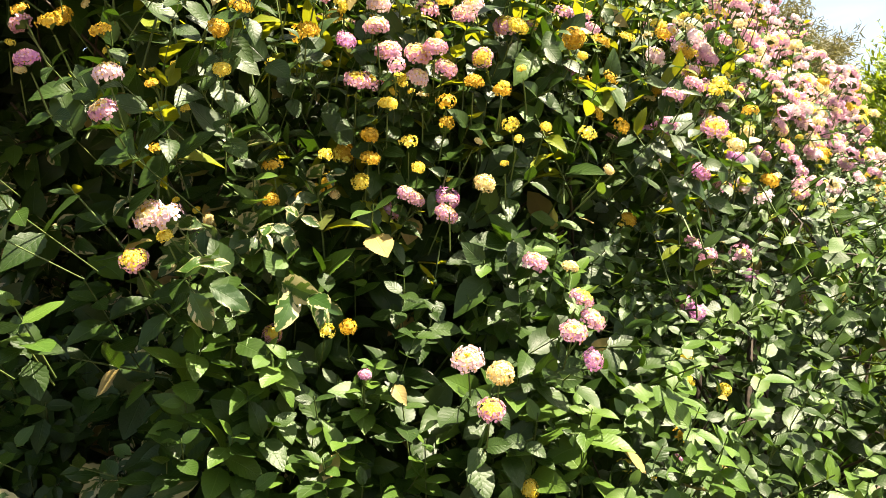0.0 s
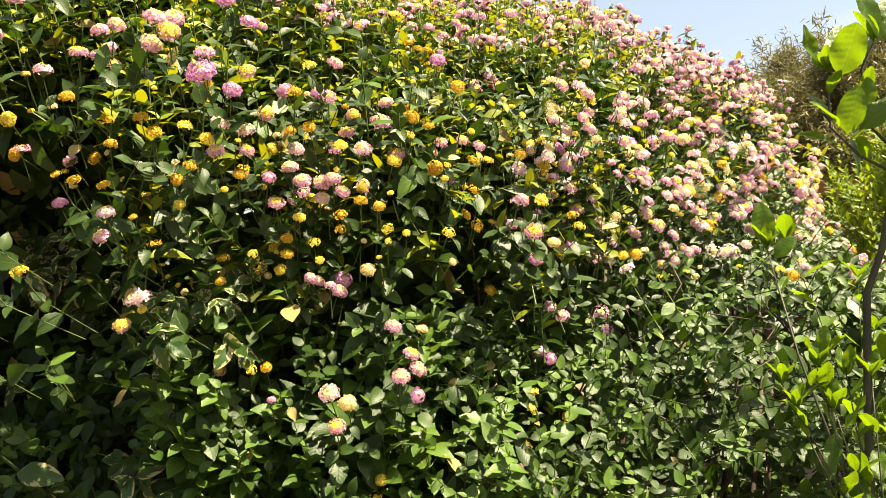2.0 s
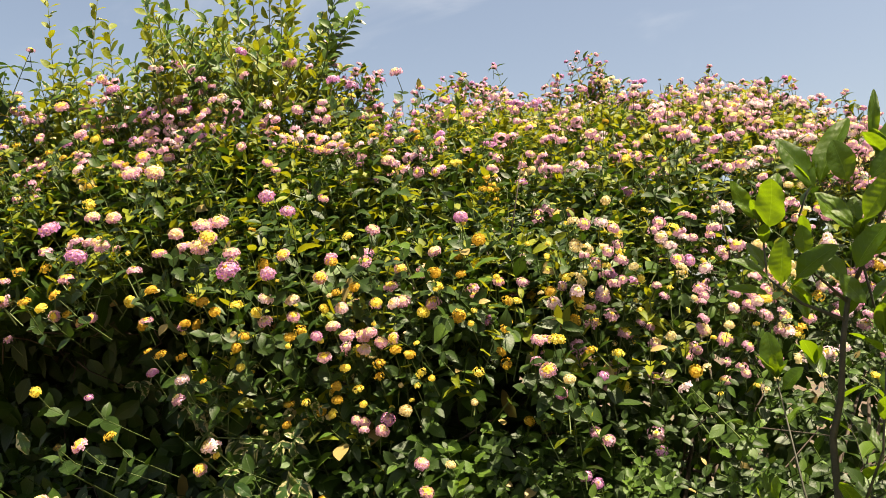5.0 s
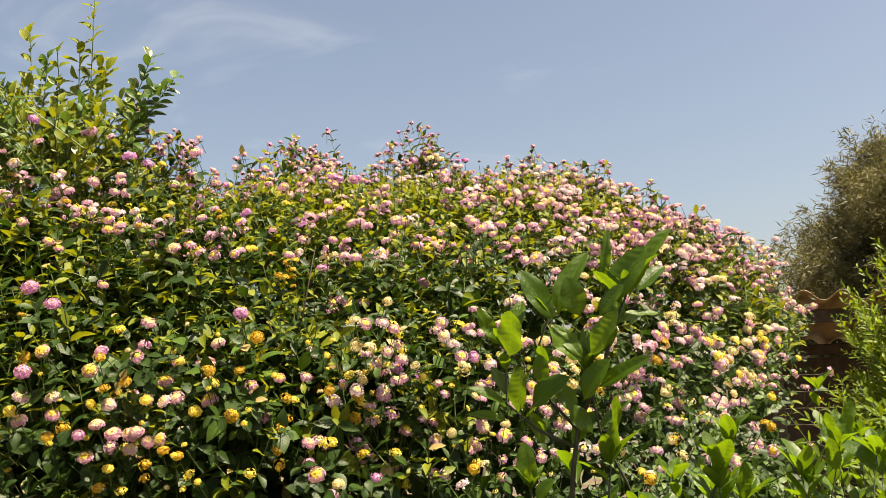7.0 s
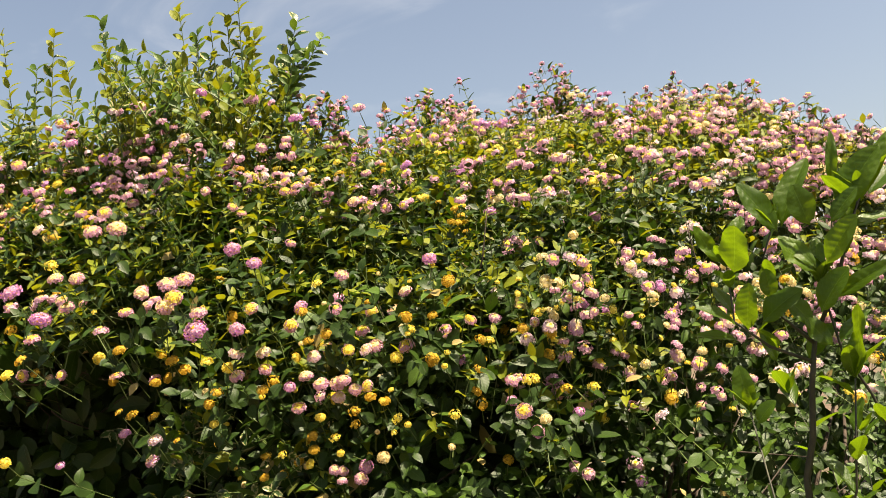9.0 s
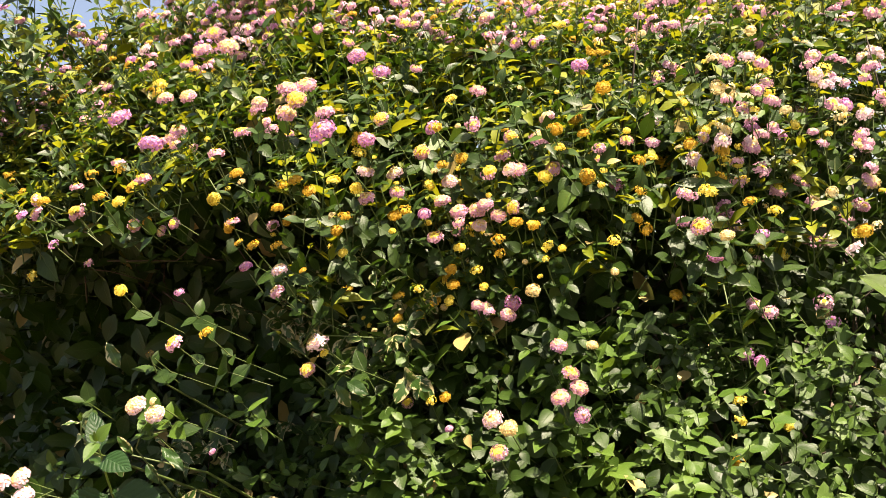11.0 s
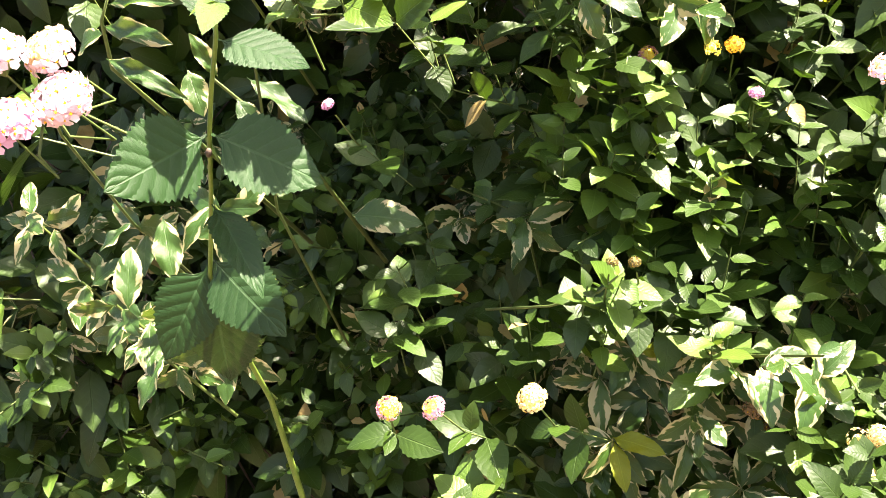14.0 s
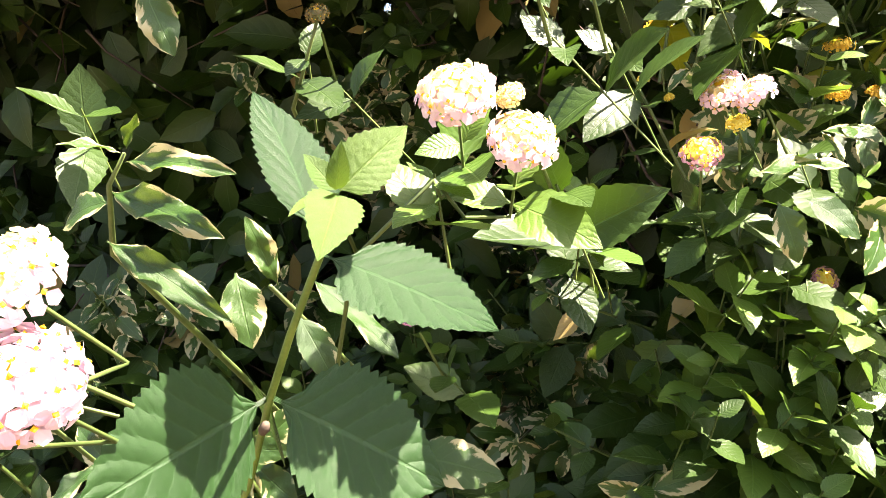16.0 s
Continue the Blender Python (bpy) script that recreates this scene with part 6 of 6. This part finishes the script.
def narrow_shrub(label, at, radius, low, high, k, leaf, parts):
    shrub = thing("narrow_leaved_shrub", label, "shrub", (at[0], at[1], 0.0), "narrow-leaved shrubs")
    bulk, twigs = Bulk(), Tubes()
    ang, hh = rng.uniform(0, 2 * math.pi, k), rng.random(k)
    rad = radius * np.interp(hh, (0, 0.5, 0.85, 1), (0.75, 1.0, 0.75, 0.2)) * rng.uniform(0.6, 1.05, k)
    b = np.stack([at[0] + rad * np.cos(ang), at[1] + rad * np.sin(ang), low + (high - low - 0.2) * hh], -1)
    b += 0.10 * np.stack([lumps(b + 5 * i, 3.0, 1.0) for i in range(3)], -1)
    way = np.stack([np.cos(ang) * 0.5, np.sin(ang) * 0.5, np.ones(k)], -1) + rng.normal(size=(k, 3)) * 0.3
    F, P, tip = shoots(b, way, rng.uniform(0.12, 0.28, k), 8, leaf * rng.uniform(0.8, 1.2, k), droop=0.0, open_deg=45, face=(0, -0.4, 0.5))
    twigs.straws(b - unit(way) * 0.05, tip, 0.0014, 0.0008)
    idx = rng.permutation(np.nonzero((P[:, 1] < at[1]) & (P[:, 2] > (low + high) / 2))[0])[:parts]
    keep = np.ones(len(P), bool)
    keep[idx] = False
    scatter_leaves(F[keep], P[keep], bulk, NARROW)
    child("foliage", bulk.mesh("foliage", [MAT["narrow", "island"]]), shrub, "small narrow yellow-green leaves", "stuff")
    child("shoot_growth", twigs.mesh("shoot_growth", MAT["green_stem"]), shrub, "thin green shoots", "stuff")
    for i in range(8):
        a = i * 0.79
        ca, sa = math.cos(a), math.sin(a)
        v, t = tube([(at[0] + 0.05 * ca, at[1] + 0.05 * sa, -0.02), (at[0] + 0.25 * radius * ca, at[1] + 0.25 * radius * sa, 0.3 * high), (at[0] + 0.6 * radius * ca, at[1] + 0.6 * radius * sa, 0.72 * high)], [0.014, 0.01, 0.004], 6)
        child("branch", mesh_of("branch", v, t, [MAT["twig"]]), shrub)
    for i in idx:
        child("leaf", NARROW_MESH[i % 3], shrub, matrix=pose_of(F[i], P[i]))


narrow_shrub("dense yellow-green shrub with small narrow leaves", (2.35, 3.9), 0.8, 0.5, 2.52, 2400, 0.055, 200)
narrow_shrub("low golden-green shrub with narrow upright leaves", (1.36, 1.75), 0.24, 0.4, 1.78, 260, 0.042, 150)


# ---- garden shelter with a corrugated roof ----
def box(name, size, at, mat, parent, label=""):
    bm = bmesh.new()
    bmesh.ops.create_cube(bm, size=1.0, matrix=Matrix.Diagonal((*size, 1)))
    bmesh.ops.bevel(bm, geom=bm.edges[:], offset=min(size) * 0.12, segments=1, affect="EDGES")
    me = bpy.data.meshes.new(name)
    bm.to_mesh(me)
    bm.free()
    me.materials.append(mat)
    return child(name, me, parent, label, matrix=Matrix.Translation(at))


shelter = thing("garden_shelter", "low timber garden shelter with a wavy brown sheet roof", "shelter", (2.2, 7.6, 0.0))
cols, rows_ = 160, 6
vv, tt = [], []
for lay in (0.0, -0.006):
    for i in range(cols + 1):
        for j in range(rows_ + 1):
            x = 1.15 + 3.2 * i / cols
            y = 6.35 + 2.6 * j / rows_
            vv.append((x, y, 2.22 - 0.10 * (y - 6.35) + 0.038 * math.sin(2 * math.pi * x / 0.26) + 0.02 * math.sin(1.7 * x) + lay))
m_ = (cols + 1) * (rows_ + 1)
for i in range(cols):
    for j in range(rows_):
        a = i * (rows_ + 1) + j
        c = a + rows_ + 1
        tt += [(a, c, c + 1), (a, c + 1, a + 1), (m_ + a, m_ + c + 1, m_ + c), (m_ + a, m_ + a + 1, m_ + c + 1)]
for i in range(cols):
    a, c = i * (rows_ + 1), (i + 1) * (rows_ + 1)
    tt += [(a, m_ + a, m_ + c), (a, m_ + c, c)]
child("roof", mesh_of("roof", np.array(vv), np.array(tt), [MAT["roof"]]), shelter, "wavy weathered brown roofing sheet")
for x in (1.4, 2.75, 4.1):
    for y in (6.6, 8.7):
        box("post", (0.09, 0.09, 2.20 - 0.1 * (y - 6.35)), (x, y, (2.20 - 0.1 * (y - 6.35)) / 2 - 0.04), MAT["timber"], shelter)
for i in range(11):
    box("board", (2.9, 0.025, 0.157), (2.75, 8.8, 0.12 + 0.16 * i), MAT["timber"], shelter)
for y in (6.62, 8.68):
    box("beam", (3.0, 0.07, 0.10), (2.75, y, 2.11 - 0.1 * (y - 6.35)), MAT["timber"], shelter)


# ---- feathery tree behind ----
tree = thing("feathery_tree", "grey-green feathery tree with drooping sprays", "tree", (3.80, 11.6, 0.0))
v, t = tube([(3.80, 11.6, -0.05), (3.75, 11.6, 1.0), (3.82, 11.55, 2.2), (3.70, 11.6, 3.6), (3.75, 11.6, 4.6)], [0.17, 0.14, 0.11, 0.07, 0.03], 10)
child("trunk", mesh_of("trunk", v, t, [MAT["bark"]]), tree)
crown = Bulk()
NEEDLE = [leaf_template(1, 0.13, (0.6, 0.6), fold=0.0, droop=0.25), leaf_template(1, 0.16, (0.6, 0.6), fold=0.0, droop=0.5)]
for i in range(32):
    a = i * 2.4
    h = 1.5 + 2.75 * (i / 32)
    r = float(np.interp(h, (1.5, 2.4, 3.0, 3.9, 4.3), (1.7, 1.95, 1.65, 1.05, 0.4))) * rng.uniform(0.8, 1.06)
    end = np.array((3.80 + r * math.cos(a), 11.6 + r * math.sin(a), h + 0.3))
    start = np.array((3.77, 11.6, max(0.9, h - 0.9)))
    mid = (start + end) / 2 + np.array((0, 0, 0.22))
    v, t = tube([start, mid, end], [0.045, 0.025, 0.008], 6)
    child("limb", mesh_of("limb", v, t, [MAT["bark"]]), tree)
    n = 175
    s = rng.uniform(0.3, 1.1, n)[:, None]
    c = start * (1 - s) ** 2 + 2 * mid * s * (1 - s) + end * s ** 2 + rng.normal(size=(n, 3)) * 0.16
    for q in c:
        m = 44
        d = np.array((0, 0, -0.35)) + rng.normal(size=(m, 3)) * 0.6 + unit(q - np.array((3.80, 11.6, 2.4))) * 0.5
        crown.add(NEEDLE[int(rng.integers(0, 2))], frames_of(d, rng.normal(size=(m, 3)), rng.uniform(0.06, 0.14, m)), q + rng.normal(size=(m, 3)) * 0.06)
child("crown", crown.mesh("crown", [MAT["needle"]]), tree, "drooping grey-green needle sprays", "stuff")
